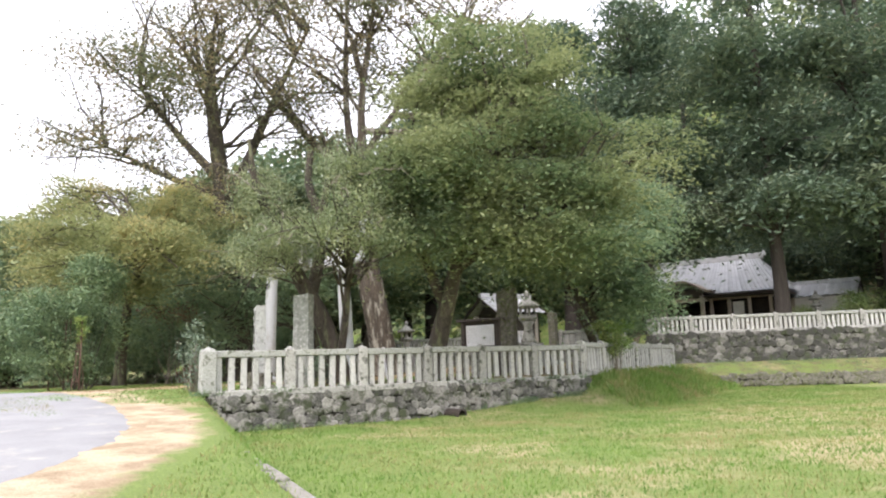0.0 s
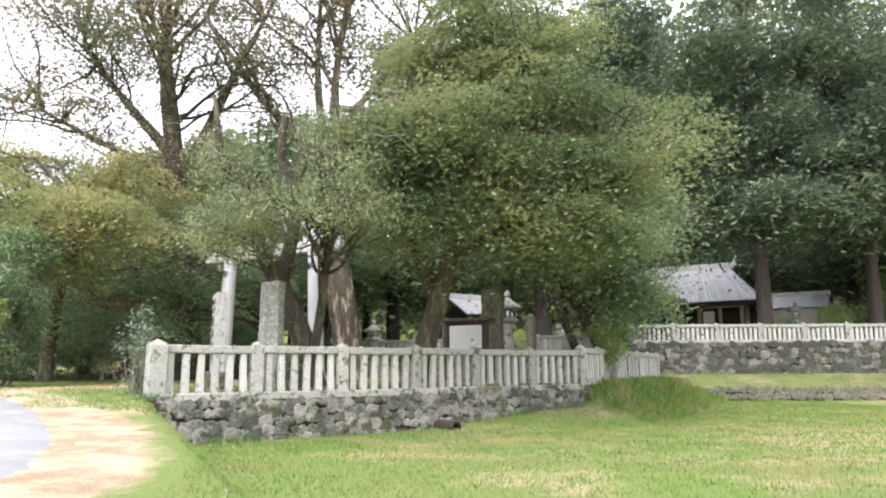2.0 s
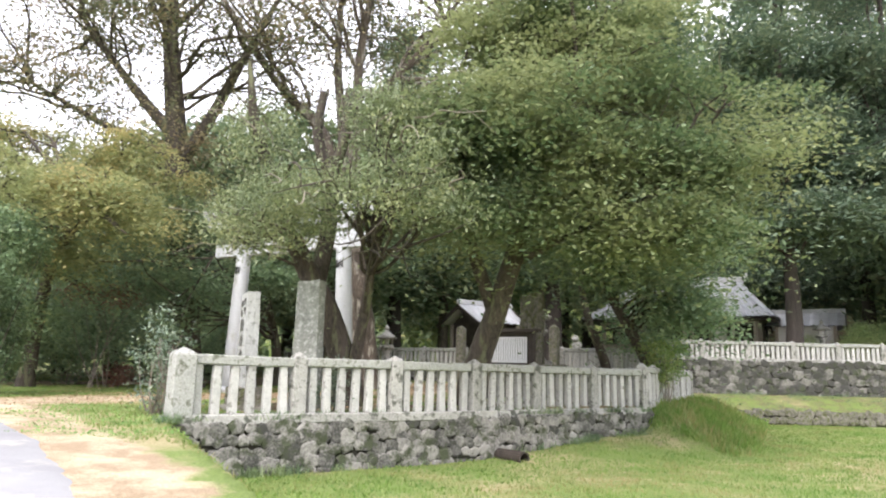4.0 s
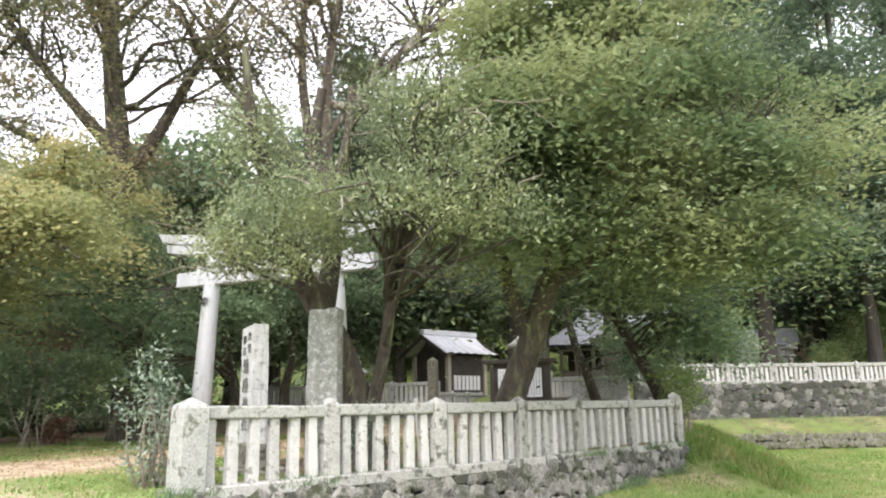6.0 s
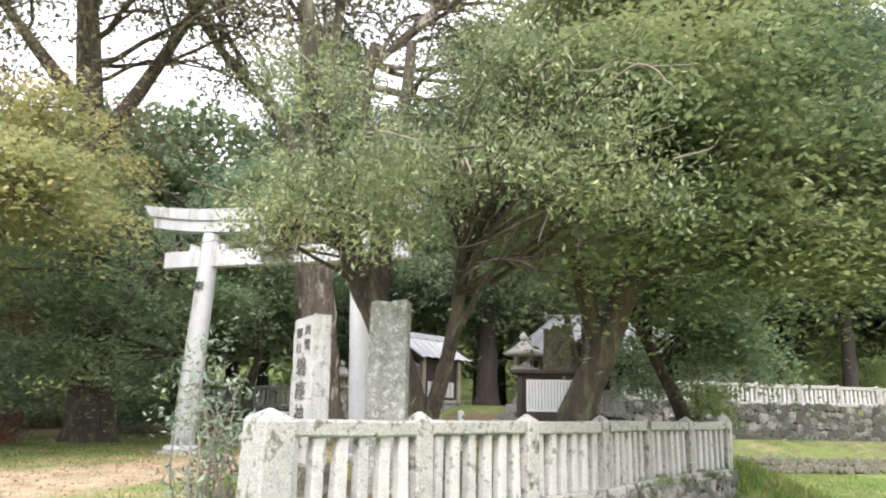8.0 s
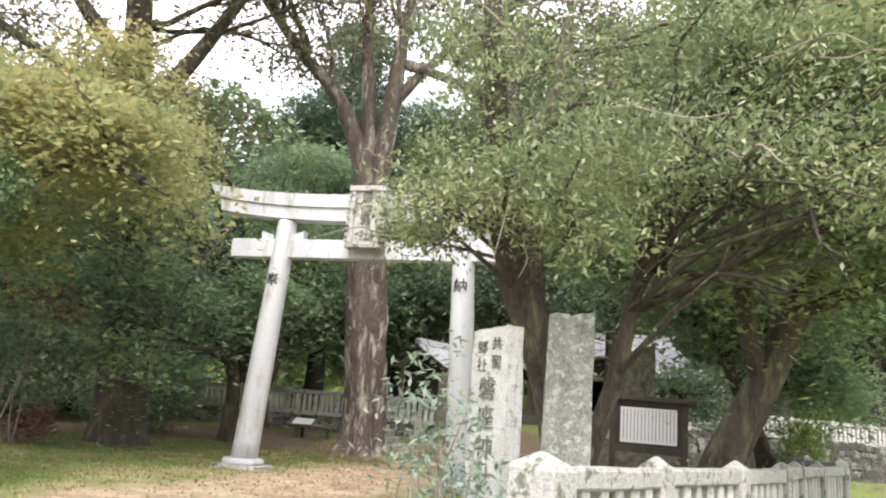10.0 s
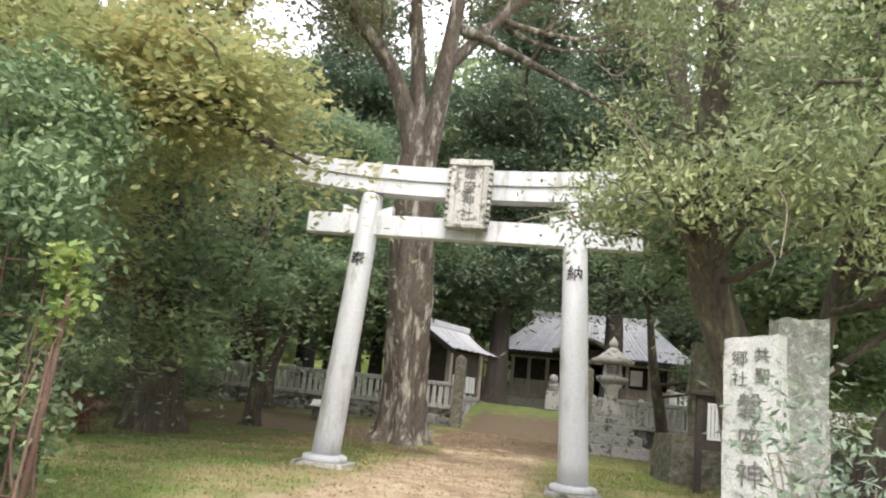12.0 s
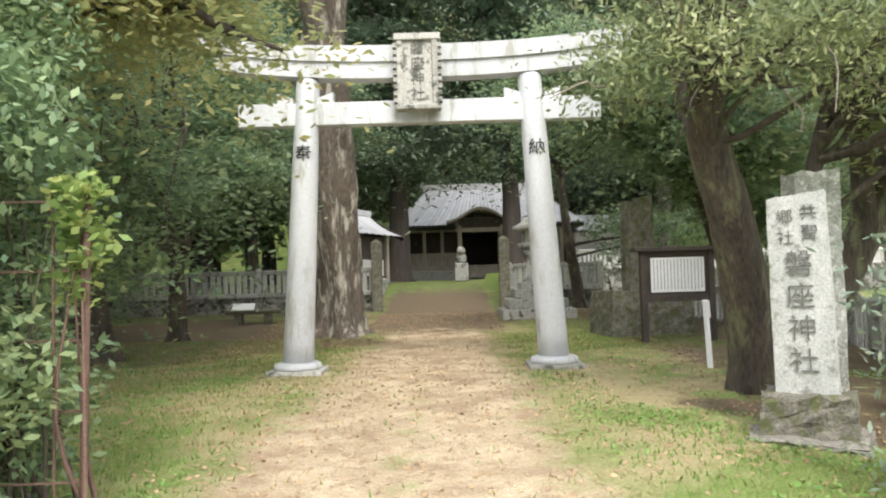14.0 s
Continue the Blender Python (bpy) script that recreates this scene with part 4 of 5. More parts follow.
def build_hall():
    z = 1.36
    t = empty("worship_hall", pose(16.7, 50.6, z, 0, 0, HALL_ANG), label="weathered timber worship hall with silvery tiled roof and curved porch gable", category="shrine hall")
    part("podium", boxes((-5.0, 5.6, -1.3, 6.2, -0.6, 0.42), w=0.03), PALE_STONE, t)
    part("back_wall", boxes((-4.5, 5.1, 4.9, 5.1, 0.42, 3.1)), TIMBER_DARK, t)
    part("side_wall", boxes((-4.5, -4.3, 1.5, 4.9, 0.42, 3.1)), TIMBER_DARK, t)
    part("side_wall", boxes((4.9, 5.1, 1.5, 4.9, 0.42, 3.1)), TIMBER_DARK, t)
    part("floor", boxes((-4.7, 5.3, -1.0, 5.1, 0.425, 0.72)), TIMBER, t)
    for x in (-4.4, -3.4, -2.3, -1.25, 1.25, 2.4, 3.7, 5.0):
        part("pillar", boxes((x - 0.10, x + 0.10, -0.85, -0.65, 0.72, 3.05), w=0.012), TIMBER, t)
    for y in (1.0, 2.9, 4.8):
        part("pillar", boxes((5.0 - 0.10, 5.2, y - 0.1, y + 0.1, 0.72, 3.05), w=0.012), TIMBER, t)
    for x0, x1 in ((-4.3, -1.35), (1.35, 4.9)):
        rail = part("balustrade", boxes((x0, x1, -0.82, -0.70, 1.42, 1.50), w=0.01), TIMBER, t)
        n = int((x1 - x0) / 0.16)
        for k in range(n):
            x = x0 + (x1 - x0) * k / n
            part("board", boxes((x + 0.008, x + 0.152, -0.80, -0.74, 0.72, 1.42)), TIMBER, rail)
    part("head_beam", boxes((-4.6, 5.2, -0.86, -0.64, 2.78, 3.04), w=0.01), TIMBER, t)
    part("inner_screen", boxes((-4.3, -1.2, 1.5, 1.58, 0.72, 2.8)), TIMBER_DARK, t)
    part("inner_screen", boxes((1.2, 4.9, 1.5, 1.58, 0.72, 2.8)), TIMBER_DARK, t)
    part("white_paper_panel", boxes((2.6, 3.3, -0.62, -0.58, 1.7, 2.6)), PLASTER, t)
    for k in range(3):
        part("step", boxes((-1.1, 1.1, -2.2 + k * 0.3, -1.2, -0.05, 0.12 + k * 0.2), w=0.015), TIMBER, t)
    hip_roof(t, -5.6, 6.3, -2.1, 6.6, 3.10, 5.75, 2.4, 40)
    # curved porch gable
    bm = bmesh.new()
    rings = []
    for j in range(2):
        y = (-3.2, -0.4)[j]
        for off_z in (0, 0.16):
            r = []
            for i in range(17):
                s = -1 + i / 8
                zc = 3.05 + 0.85 * (0.5 + 0.5 * math.cos(math.pi * s)) ** 0.9 + 0.10 * abs(s) ** 3 + off_z
                r.append(bm.verts.new((s * 2.0, y, zc)))
            rings.append(r)
    for i in range(16):
        bm.faces.new((rings[0][i], rings[0][i + 1], rings[1][i + 1], rings[1][i]))
        bm.faces.new((rings[1][i], rings[1][i + 1], rings[3][i + 1], rings[3][i]))
        bm.faces.new((rings[2][i], rings[2][i + 1], rings[0][i + 1], rings[0][i]))
    part("porch_roof", bm, TIMBER, t, "weathered undulating porch gable")
    for s in (-1.25, 1.25):
        part("porch_pillar", boxes((s - 0.12, s + 0.12, -2.9, -2.66, 0.0, 3.0), w=0.015), TIMBER, t)
    part("porch_beam", boxes((-1.5, 1.5, -2.9, -2.66, 2.62, 2.86), w=0.012), TIMBER, t)
    part("gable_board", boxes((-1.3, 1.3, -2.8, -2.74, 2.86, 3.45)), TIMBER_DARK, t)


build_hall()


def small_shrine(name, label, x, y, z, w, d, h, ang, roof_h, wall_mat, cat="shrine building"):
    t = empty(name, pose(x, y, z, 0, 0, ang), label=label, category=cat)
    part("base", boxes((-w / 2 - 0.3, w / 2 + 0.3, -d / 2 - 0.3, d / 2 + 0.3, -0.5, 0.25), w=0.03), CONCRETE, t)
    part("wall", boxes((-w / 2, w / 2, -d / 2, d / 2, 0.25, h)), wall_mat, t)
    for sx in (-1, 1):
        for sy in (-1, 1):
            part("pillar", boxes((sx * w / 2 - 0.1, sx * w / 2 + 0.1, sy * d / 2 - 0.1, sy * d / 2 + 0.1, 0.25, h), w=0.012), TIMBER, t)
    bm = bmesh.new()
    for k in range(7):
        x0 = -w / 2 + 0.3 + k * (w - 0.6) / 7
        box(bm, x0 + 0.02, x0 + (w - 0.6) / 7 - 0.05, -d / 2 - 0.05, -d / 2 - 0.004, 0.5, 1.15)
    part("lattice", bm, PLASTER, t, "row of pale lattice slats")
    ov = 0.6
    bm = bmesh.new()
    tiled_slope(bm, (-w / 2 - ov, -d / 2 - ov, h), (w / 2 + ov, -d / 2 - ov, h), (w / 2 + ov, 0, h + roof_h), (-w / 2 - ov, 0, h + roof_h), int(w * 3))
    tiled_slope(bm, (w / 2 + ov, d / 2 + ov, h), (-w / 2 - ov, d / 2 + ov, h), (-w / 2 - ov, 0, h + roof_h), (w / 2 + ov, 0, h + roof_h), int(w * 3))
    part("tiles", bm, TILE, t, "silvery grey roof tiles")
    bm = bmesh.new()
    box(bm, -w / 2 - ov, w / 2 + ov, -0.14, 0.14, h + roof_h - 0.05, h + roof_h + 0.2)
    bevel(bm, 0.03)
    part("ridge", bm, TILE, t)
    for s in (-1, 1):
        bm = bmesh.new()
        vs = [bm.verts.new(c) for c in ((s * w / 2, -d / 2, h), (s * w / 2, d / 2, h), (s * w / 2, 0, h + roof_h - 0.12))]
        bm.faces.new(vs)
        for e in (-1, 1):
            m = pose(s * (w / 2 + ov), 0, h + roof_h, 0, 0, 0) @ pose(0, 0, 0, -e * math.degrees(math.atan2(roof_h, d / 2 + ov)), 0, 0)
            box(bm, -0.04, 0.04, 0 if e > 0 else -math.hypot(d / 2 + ov, roof_h), math.hypot(d / 2 + ov, roof_h) if e > 0 else 0, -0.22, -0.05, m)
        part("gable", bm, TIMBER_DARK, t)
    return t


small_shrine("side_shrine", "small dark timber side shrine with silvery tiled gable roof", 3.2, 40.8, 1.0, 2.4, 2.2, 2.1, HALL_ANG + 68, 1.0, TIMBER_DARK)
small_shrine("shrine_office", "low white-walled annex with silvery tiled roof", 24.5, 48.6, 1.5, 3.2, 3.4, 2.5, HALL_ANG, 1.0, PLASTER, "annex")

# fences at both sides of the upper approach
BL = TORII + N_AXIS * 13.5
for s0, s1, lab in ((-2.0, -12.0, "granite fence on a dark wall beside the raised approach"), (2.4, 5.4, "granite fence on the terrace edge beside the approach")):
    n = 5 if s0 < 0 else 2
    pts = [tuple(BL + U_AXIS * (s0 + (s1 - s0) * k / n)) for k in range(n + 1)]
    stone_fence(lab, pts, 0.95, 0.9, 8, 0.22)
    rubble_wall("wall_terrace", "dark rubble wall below the terrace fence", *((pts[0], pts[-1]) if s0 > 0 else (pts[-1], pts[0])), 0.1, 0.1, 0.90, 0.34, False)
for s in (-2.15, 2.5):
    pts = [tuple(BL + U_AXIS * s + N_AXIS * (0.2 + 1.7 * k)) for k in range(4)]
    stone_fence("mossy granite fence lining the raised approach", pts, 0.55, 0.9, 7, 0.2, group="approach fences")
for s in (-2.0, 2.2):
    q = BL + U_AXIS * s - N_AXIS * 0.35
    t = empty("gate_pillar", pose(*q, gz(*q), 0, 0, HALL_ANG), label="tall weathered stone gate pillar beside the approach", category="stone pillar", group="approach gate pillars")
    part("pillar", stone_post(0.34, 2.5, 0.14, 5), MOSSY, t, "", pose(0, 0, -0.1))
q = TORII + N_AXIS * 19.5 + U_AXIS * 0.9
t = empty("guardian_statue", pose(*q, gz(*q), 0, 0, HALL_ANG), label="small pale stone guardian animal figure on a pedestal", category="statue")
bm = boxes((-0.28, 0.28, -0.35, 0.35, 0, 0.75), w=0.03)
for c, r in (((0, 0, 0.95), 0.24), ((0, -0.15, 1.25), 0.19), ((0, 0.2, 0.95), 0.2)):
    bmesh.ops.create_icosphere(bm, subdivisions=2, radius=r, matrix=Matrix.Translation(c))
part("figure", bm, WEATHERED, t)
t = empty("stone_bench", pose(-3.0, 33.9, gz(-3.0, 33.9), 0, 0, -25), label="small stone table with a tilted plate under the trees", category="stone table")
part("leg", boxes((-0.5, -0.3, -0.2, 0.2, -0.1, 0.3), w=0.02), MOSSY, t)
part("leg", boxes((0.3, 0.5, -0.2, 0.2, -0.1, 0.3), w=0.02), MOSSY, t)
part("slab", boxes((-0.75, 0.75, -0.28, 0.28, 0.30, 0.42), w=0.03), MOSSY, t)
part("plate", boxes((-0.55, 0.05, -0.2, 0.2, 0.43, 0.47), w=0.01), PLASTER, t, "pale tilted plate", pose(0, 0, 0.08, 25, 0, 0))

# ---- trees ----
make_tree("evergreen_tree", "glossy-leaved evergreen tree with bare pale twigs behind the fence", "tree",
          [(-1.95, 18.85, -0.15), (-2.15, 18.8, 0.8), (-2.55, 18.7, 1.9), (-3.05, 18.6, 2.85), (-3.5, 18.1, 4.0), (-3.9, 17.5, 5.2), (-4.05, 17.3, 6.4)], 0.31, 0.04,
          [(-2.5, 16.7, 4.3, 2.3, 2.0, 1.5), (-3.4, 17.0, 3.3, 1.5, 1.4, 0.8), (-0.9, 15.6, 3.7, 1.3, 1.3, 0.8), (-1.2, 17.4, 5.2, 1.9, 1.9, 1.4), (-3.8, 17.6, 5.2, 1.1, 1.2, 0.9), (-4.1, 18.8, 3.55, 1.0, 0.9, 0.6), (-3.3, 18.6, 4.3, 1.2, 1.0, 0.7)],
          900, 40, 0.24, 0.085, LEAF_EVERGREEN, BARK_DARK, 60, 0.36, 0.6, 0.27,
          extra=[([(-2.75, 18.7, 2.3), (-2.6, 19.2, 3.6), (-2.64, 19.4, 4.7), (-2.96, 19.35, 5.6), (-2.84, 19.15, 6.6)], 0.19, 0.09),
                 ([(-2.64, 19.4, 4.6), (-2.35, 19.15, 5.6), (-2.3, 18.95, 6.6)], 0.13, 0.08),
                 ([(-2.0, 18.75, 0.5), (-1.75, 18.4, 1.7), (-1.6, 18.15, 3.0), (-1.35, 17.7, 4.6)], 0.13, 0.05)], shell=0.3, tilt=0.95, bare=30, pale=34)
make_tree("maple_tree", "large spreading maple with yellow-green outer leaves behind the fence", "tree",
          [(0.45, 19.55, -0.15), (0.5, 19.5, 0.5), (0.7, 19.3, 1.2), (0.95, 19.0, 2.0), (1.4, 18.6, 3.5), (2.0, 18.3, 4.8), (2.6, 18.2, 6.6)], 0.32, 0.10,
          [(2.6, 18.3, 6.2, 3.5, 3.0, 3.1), (5.3, 18.3, 5.6, 2.4, 2.4, 2.3), (1.0, 17.9, 4.4, 2.4, 2.0, 1.5), (3.8, 17.2, 4.1, 2.6, 1.8, 1.3), (1.4, 19.2, 8.0, 2.2, 2.2, 1.7), (3.0, 19.0, 8.9, 2.9, 2.6, 1.9)],
          1080, 96, 0.46, 0.13, LEAF_MAPLE, BARK_DARK, 60, 0.5, 0.15, 0.12,
          extra=[([(0.9, 19.05, 1.9), (0.4, 18.8, 3.2), (0.1, 18.5, 4.6), (0.5, 18.5, 6.6)], 0.16, 0.06), ([(1.2, 18.75, 2.9), (2.4, 18.0, 3.5), (4.4, 17.6, 4.4)], 0.13, 0.04)], sag=0.30, tilt=0.38, layers=0.02, shell=0.4)
make_tree("old_zelkova", "huge gnarled grey-barked old tree beside the sandy approach", "tree",
          [(-2.33, 29.62, -0.2), (-2.36, 29.55, 1.0), (-2.55, 29.3, 2.6), (-2.8, 28.9, 4.6), (-2.95, 28.6, 5.8), (-3.05, 28.45, 6.8)], 0.56, 0.40,
          [(-3.5, 28.5, 15.0, 5.0, 4.5, 4.0), (1.0, 28.0, 14.5, 4.5, 4.0, 3.5), (-6.0, 27.0, 12.5, 3.2, 3.0, 2.2), (3.5, 27.5, 11.5, 3.0, 3.0, 1.8)],
          680, 30, 0.65, 0.16, LEAF_TALL, BARK, 60, 0.55, 0.25, 0.3,
          extra=[([(-2.9, 28.65, 5.7), (-3.35, 28.4, 7.4), (-4.2, 28.4, 9.1), (-5.7, 28.6, 10.6), (-8.0, 28.4, 14.0)], 0.30, 0.07),
                 ([(-2.95, 28.6, 5.8), (-2.85, 28.2, 7.6), (-2.8, 27.8, 9.6), (-2.7, 27.5, 11.6), (-2.0, 27.3, 16.0)], 0.32, 0.07),
                 ([(-3.1, 28.4, 7.0), (-3.3, 28.5, 9.0), (-3.6, 28.6, 12.0), (-3.4, 28.5, 18.0)], 0.24, 0.06),
                 ([(-2.9, 28.0, 8.8), (-1.9, 27.9, 10.2), (-0.4, 27.8, 12.0), (1.6, 27.8, 14.5)], 0.17, 0.05)],
          shell=0.25, seg=36, flare=1.05, bare=40, knots=0.15)
make_tree("tall_broadleaf", "tall dark-trunked tree with thin foliage against the white sky", "tree",
          [(-7.95, 28.3, -0.2), (-8.15, 28.45, 2.0), (-8.75, 28.8, 6.0), (-9.1, 28.7, 9.0), (-9.6, 28.6, 13.0)], 0.58, 0.22,
          [(-10, 28.5, 13.0, 4.8, 4.2, 3.0), (-6.0, 27.8, 11.0, 3.0, 3.0, 2.0), (-13.0, 28, 10.0, 3.4, 3.2, 1.8), (-9, 28.5, 17.0, 4.2, 4.2, 2.2), (-9.5, 27.5, 8.2, 3.2, 2.6, 1.2), (-13.5, 28.3, 12.8, 3.4, 3.0, 1.7), (-15.2, 28.0, 10.2, 2.4, 2.4, 0.9)],
          980, 30, 0.65, 0.16, LEAF_TALL, BARK_DARK, 60, 0.5, 0.2, 0.2,
          extra=[([(-8.9, 28.8, 7.5), (-7.8, 28.4, 9.2), (-6.6, 28, 11.5), (-5.0, 27.6, 14.5)], 0.26, 0.06),
                 ([(-9.0, 28.7, 8.4), (-10.6, 28.4, 10.2), (-12.4, 28.2, 12.5)], 0.24, 0.06), ([(-9.2, 28.7, 7.8), (-11.5, 28.4, 8.8), (-14.5, 28.1, 10.4)], 0.18, 0.04)], shell=0.25, bare=40)
make_tree("turning_maple", "maple turning yellow and orange at the branch tips", "tree",
          [(-11.3, 25.0, -0.2), (-11.1, 24.8, 1.4), (-10.6, 24.2, 3.0), (-9.8, 23.4, 4.8)], 0.24, 0.07,
          [(-9.3, 22.5, 5.2, 2.6, 2.3, 1.2), (-10.6, 22.3, 3.9, 2.2, 2.2, 1.0), (-11.8, 24.0, 6.6, 2.8, 2.6, 1.6), (-8.4, 24.2, 6.2, 2.0, 1.9, 1.0), (-8.6, 20.8, 4.6, 1.3, 1.3, 0.6), (-7.05, 20.0, 3.45, 0.8, 0.7, 0.4), (-7.4, 20.4, 3.9, 0.9, 0.8, 0.4), (-7.0, 20.3, 3.25, 0.6, 0.6, 0.3), (-8.1, 20.9, 4.1, 0.9, 0.9, 0.45), (-8.0, 21.9, 4.9, 1.15, 1.2, 0.6), (-13.5, 24.5, 5.0, 2.4, 2.2, 1.5)],
          1000, 54, 0.42, 0.12, LEAF_TURNING, BARK_DARK, 45, 0.5, 0.13, 0.1, extra=[([(-10.6, 24.2, 3.0), (-9.4, 22.6, 3.9), (-8.2, 21.2, 4.1), (-7.1, 20.1, 3.5)], 0.09, 0.02)], sag=0.34, tilt=0.4, layers=0.0, shell=0.35)
make_tree("dark_maple", "dark green layered maple in the shade beside the approach", "tree",
          [(-5.6, 31.5, 0.0), (-5.6, 31.4, 1.4), (-5.9, 31.1, 2.8), (-6.2, 30.6, 4.6)], 0.22, 0.07,
          [(-6.2, 28.6, 3.5, 2.4, 2.4, 0.8), (-8.0, 26.6, 3.2, 2.0, 2.2, 1.0), (-5.6, 31.0, 5.4, 3.4, 3.2, 1.5), (-9.4, 27.0, 5.0, 2.4, 2.2, 1.4), (-10.6, 24.4, 2.7, 1.8, 1.6, 0.9), (-8.2, 25.2, 1.9, 1.4, 1.4, 0.5)],
          850, 50, 0.52, 0.14, LEAF_DARK, BARK_DARK, 40, 0.5, 0.13, 0.05, sag=0.28, tilt=0.4, layers=0.0, shell=0.35)
make_tree("dark_maple", "dark green slender-trunked maple at the wood's edge", "tree",
          [(-4.3, 37.6, 0.3), (-4.3, 37.5, 1.6), (-4.0, 37.2, 3.0), (-4.3, 37, 5.0)], 0.24, 0.07,
          [(-4.3, 36.2, 5.4, 3.6, 3.0, 1.6), (-8.0, 37, 6.5, 3.5, 3.0, 2.0), (-0.2, 36.8, 7.2, 2.6, 2.4, 1.4), (-4.0, 37, 8.6, 4.0, 3.0, 1.8)],
          800, 60, 0.6, 0.17, LEAF_DARK, BARK_DARK, 40, 0.5, 0.15, 0.0, sag=0.22, tilt=0.5, layers=0.0, shell=0.4)
make_tree("inner_maple", "low spreading dark maple behind the notice board", "tree",
          [(6.4, 25.2, -0.1), (6.2, 25.1, 1.0), (5.4, 25.0, 2.4), (4.4, 24.8, 4.0)], 0.24, 0.07,
          [(4.6, 24.6, 4.8, 3.2, 3.0, 1.6), (6.8, 25.0, 3.0, 1.5, 1.5, 1.2), (6.2, 26.0, 5.8, 2.6, 2.6, 1.8), (2.2, 25.2, 5.8, 2.4, 2.2, 1.2)],
          1000, 66, 0.55, 0.15, LEAF_DARK, BARK_DARK, 45, 0.5, 0.16, 0.0, sag=0.22, tilt=0.5, layers=0.0, shell=0.4)
make_tree("inner_evergreen", "dark evergreen beside the terrace with a leaning trunk", "tree",
          [(6.9, 31.2, 0.2), (6.5, 31.0, 1.4), (5.8, 30.6, 3.0), (5.4, 30.4, 5.0)], 0.22, 0.07,
          [(5.4, 30.2, 6.4, 2.8, 2.8, 1.5), (6.9, 31.2, 6.8, 2.6, 2.4, 1.6), (7.9, 29.0, 2.4, 1.5, 1.8, 1.2)],
          460, 50, 0.55, 0.16, LEAF_DARK, BARK_DARK, 40, 0.5, 0.2, 0.0)
CEDARS = [(7.3, 44.0, 0.60, 24), (11.2, 40.3, 0.55, 23), (16.7, 36.1, 0.42, 25), (22.2, 36.3, 0.36, 26), (33.5, 45, 0.5, 30), (-1.5, 46, 0.5, 22), (13.0, 58.5, 0.6, 27), (24.5, 57.5, 0.5, 27), (27.5, 47.0, 0.5, 29), (20.0, 61.0, 0.5, 31), (5.0, 56.0, 0.5, 24), (30.5, 37.5, 0.4, 24)]
for cx, cy, cr, ch in CEDARS:
    z0 = gz(cx, cy) - 0.15
    broad = 1.25 if cx > 14 else 1.0
    low = 6.0 if cx < 14 else 6.4
    make_tree("cedar_tree", "tall straight cedar with dark layered foliage", "tree",
              [(cx, cy, z0), (cx + 0.05, cy, z0 + 3), (cx, cy, z0 + 8), (cx, cy, ch - 2.5)], cr, 0.08,
              [(cx, cy, low + 2.0, 4.0 * broad, 3.6 * broad, 1.8), (cx + 0.8, cy - 0.5, low + 5.5, 4.3 * broad, 3.8 * broad, 2.4), (cx - 0.6, cy, low + 9.5, 3.8 * broad, 3.4 * broad, 2.6), (cx, cy, ch - 3.5, 2.6, 2.6, 3.4)],
              1000, 40, 0.75, 0.36, LEAF_CEDAR, BARK_CEDAR, 30, 0.3, 0.22, 0.08, group="cedars round the hall", sag=0.3, flare=0.3, tilt=0.5, layers=-0.12, shell=0.4)
WOODS = [(1.5, 48, 17), (-5, 41.5, 13), (5.5, 51, 18), (-14, 38, 12), (-19, 44, 13), (-7.5, 46, 16), (-3.5, 51, 18), (-11, 42, 14), (-27, 42, 11), (3.0, 60, 15), (-13, 52, 16), (31, 57, 16), (33, 48, 15), (11, 57, 17), (-36, 44, 10), (-17, 33.5, 9), (-22.5, 36, 9.5), (38, 40, 14)]
for cx, cy, ch in WOODS:
    z0 = gz(cx, cy) - 0.15
    make_tree("wood_tree", "leafy green tree of the wood behind the shrine", "tree",
              [(cx, cy, z0), (cx, cy + 0.1, z0 + ch * 0.2), (cx + 0.3, cy, z0 + ch * 0.5), (cx, cy, z0 + ch * 0.8)], 0.35, 0.1,
              [(cx, cy, z0 + ch * 0.55, ch * 0.34, ch * 0.3, ch * 0.22), (cx + 1, cy, z0 + ch * 0.8, ch * 0.25, ch * 0.24, ch * 0.18), (cx - 1.5, cy - 1, z0 + ch * 0.3, ch * 0.28, ch * 0.24, ch * 0.16)],
              560, 27, 0.8, 0.46, LEAF_FOREST, BARK_DARK, 20, 0.5, 0.25, 0.05, group="trees of the wood", sag=0.2)


def make_bush(name, label, x, y, z, blobs, sprays, per, spread, size, leaf, stems=10, slim=0.5, bark=TWIG, category="shrub"):
    b = empty(name, pose(x, y, z), label=label, category=category)
    pts = crown_points([(bx, by, bz, rx, ry, rz) for bx, by, bz, rx, ry, rz in blobs], sprays, 0.35, 0.05, 1.2)
    vs, fs, o = [], [], 0
    for k in range(stems):
        g = pts[rng.integers(len(pts))]
        s = np.array([rng.normal(0, 0.15), rng.normal(0, 0.15), -0.1])
        v, f = tube_arrays(smooth_line([s, s * 0.6 + g * 0.4 + rng.normal(0, 0.1, 3), g], 7), np.linspace(0.02, 0.005, 7), 5)
        vs.append(v)
        fs.append(f + o)
        o += len(v)
    part("stem", raw("stem", np.vstack(vs), np.vstack(fs), bark, True), bark, b)
    k = rng.poisson(per, len(pts)) + 1
    idx = np.repeat(np.arange(len(pts)), k)
    v, f = leaf_arrays(pts[idx] + rng.normal(0, spread, (len(idx), 3)) * np.array([1, 1, 0.6]), size, slim, 0.7)
    part("leaves", raw("leaves", v, f, leaf), leaf, b)
    return b


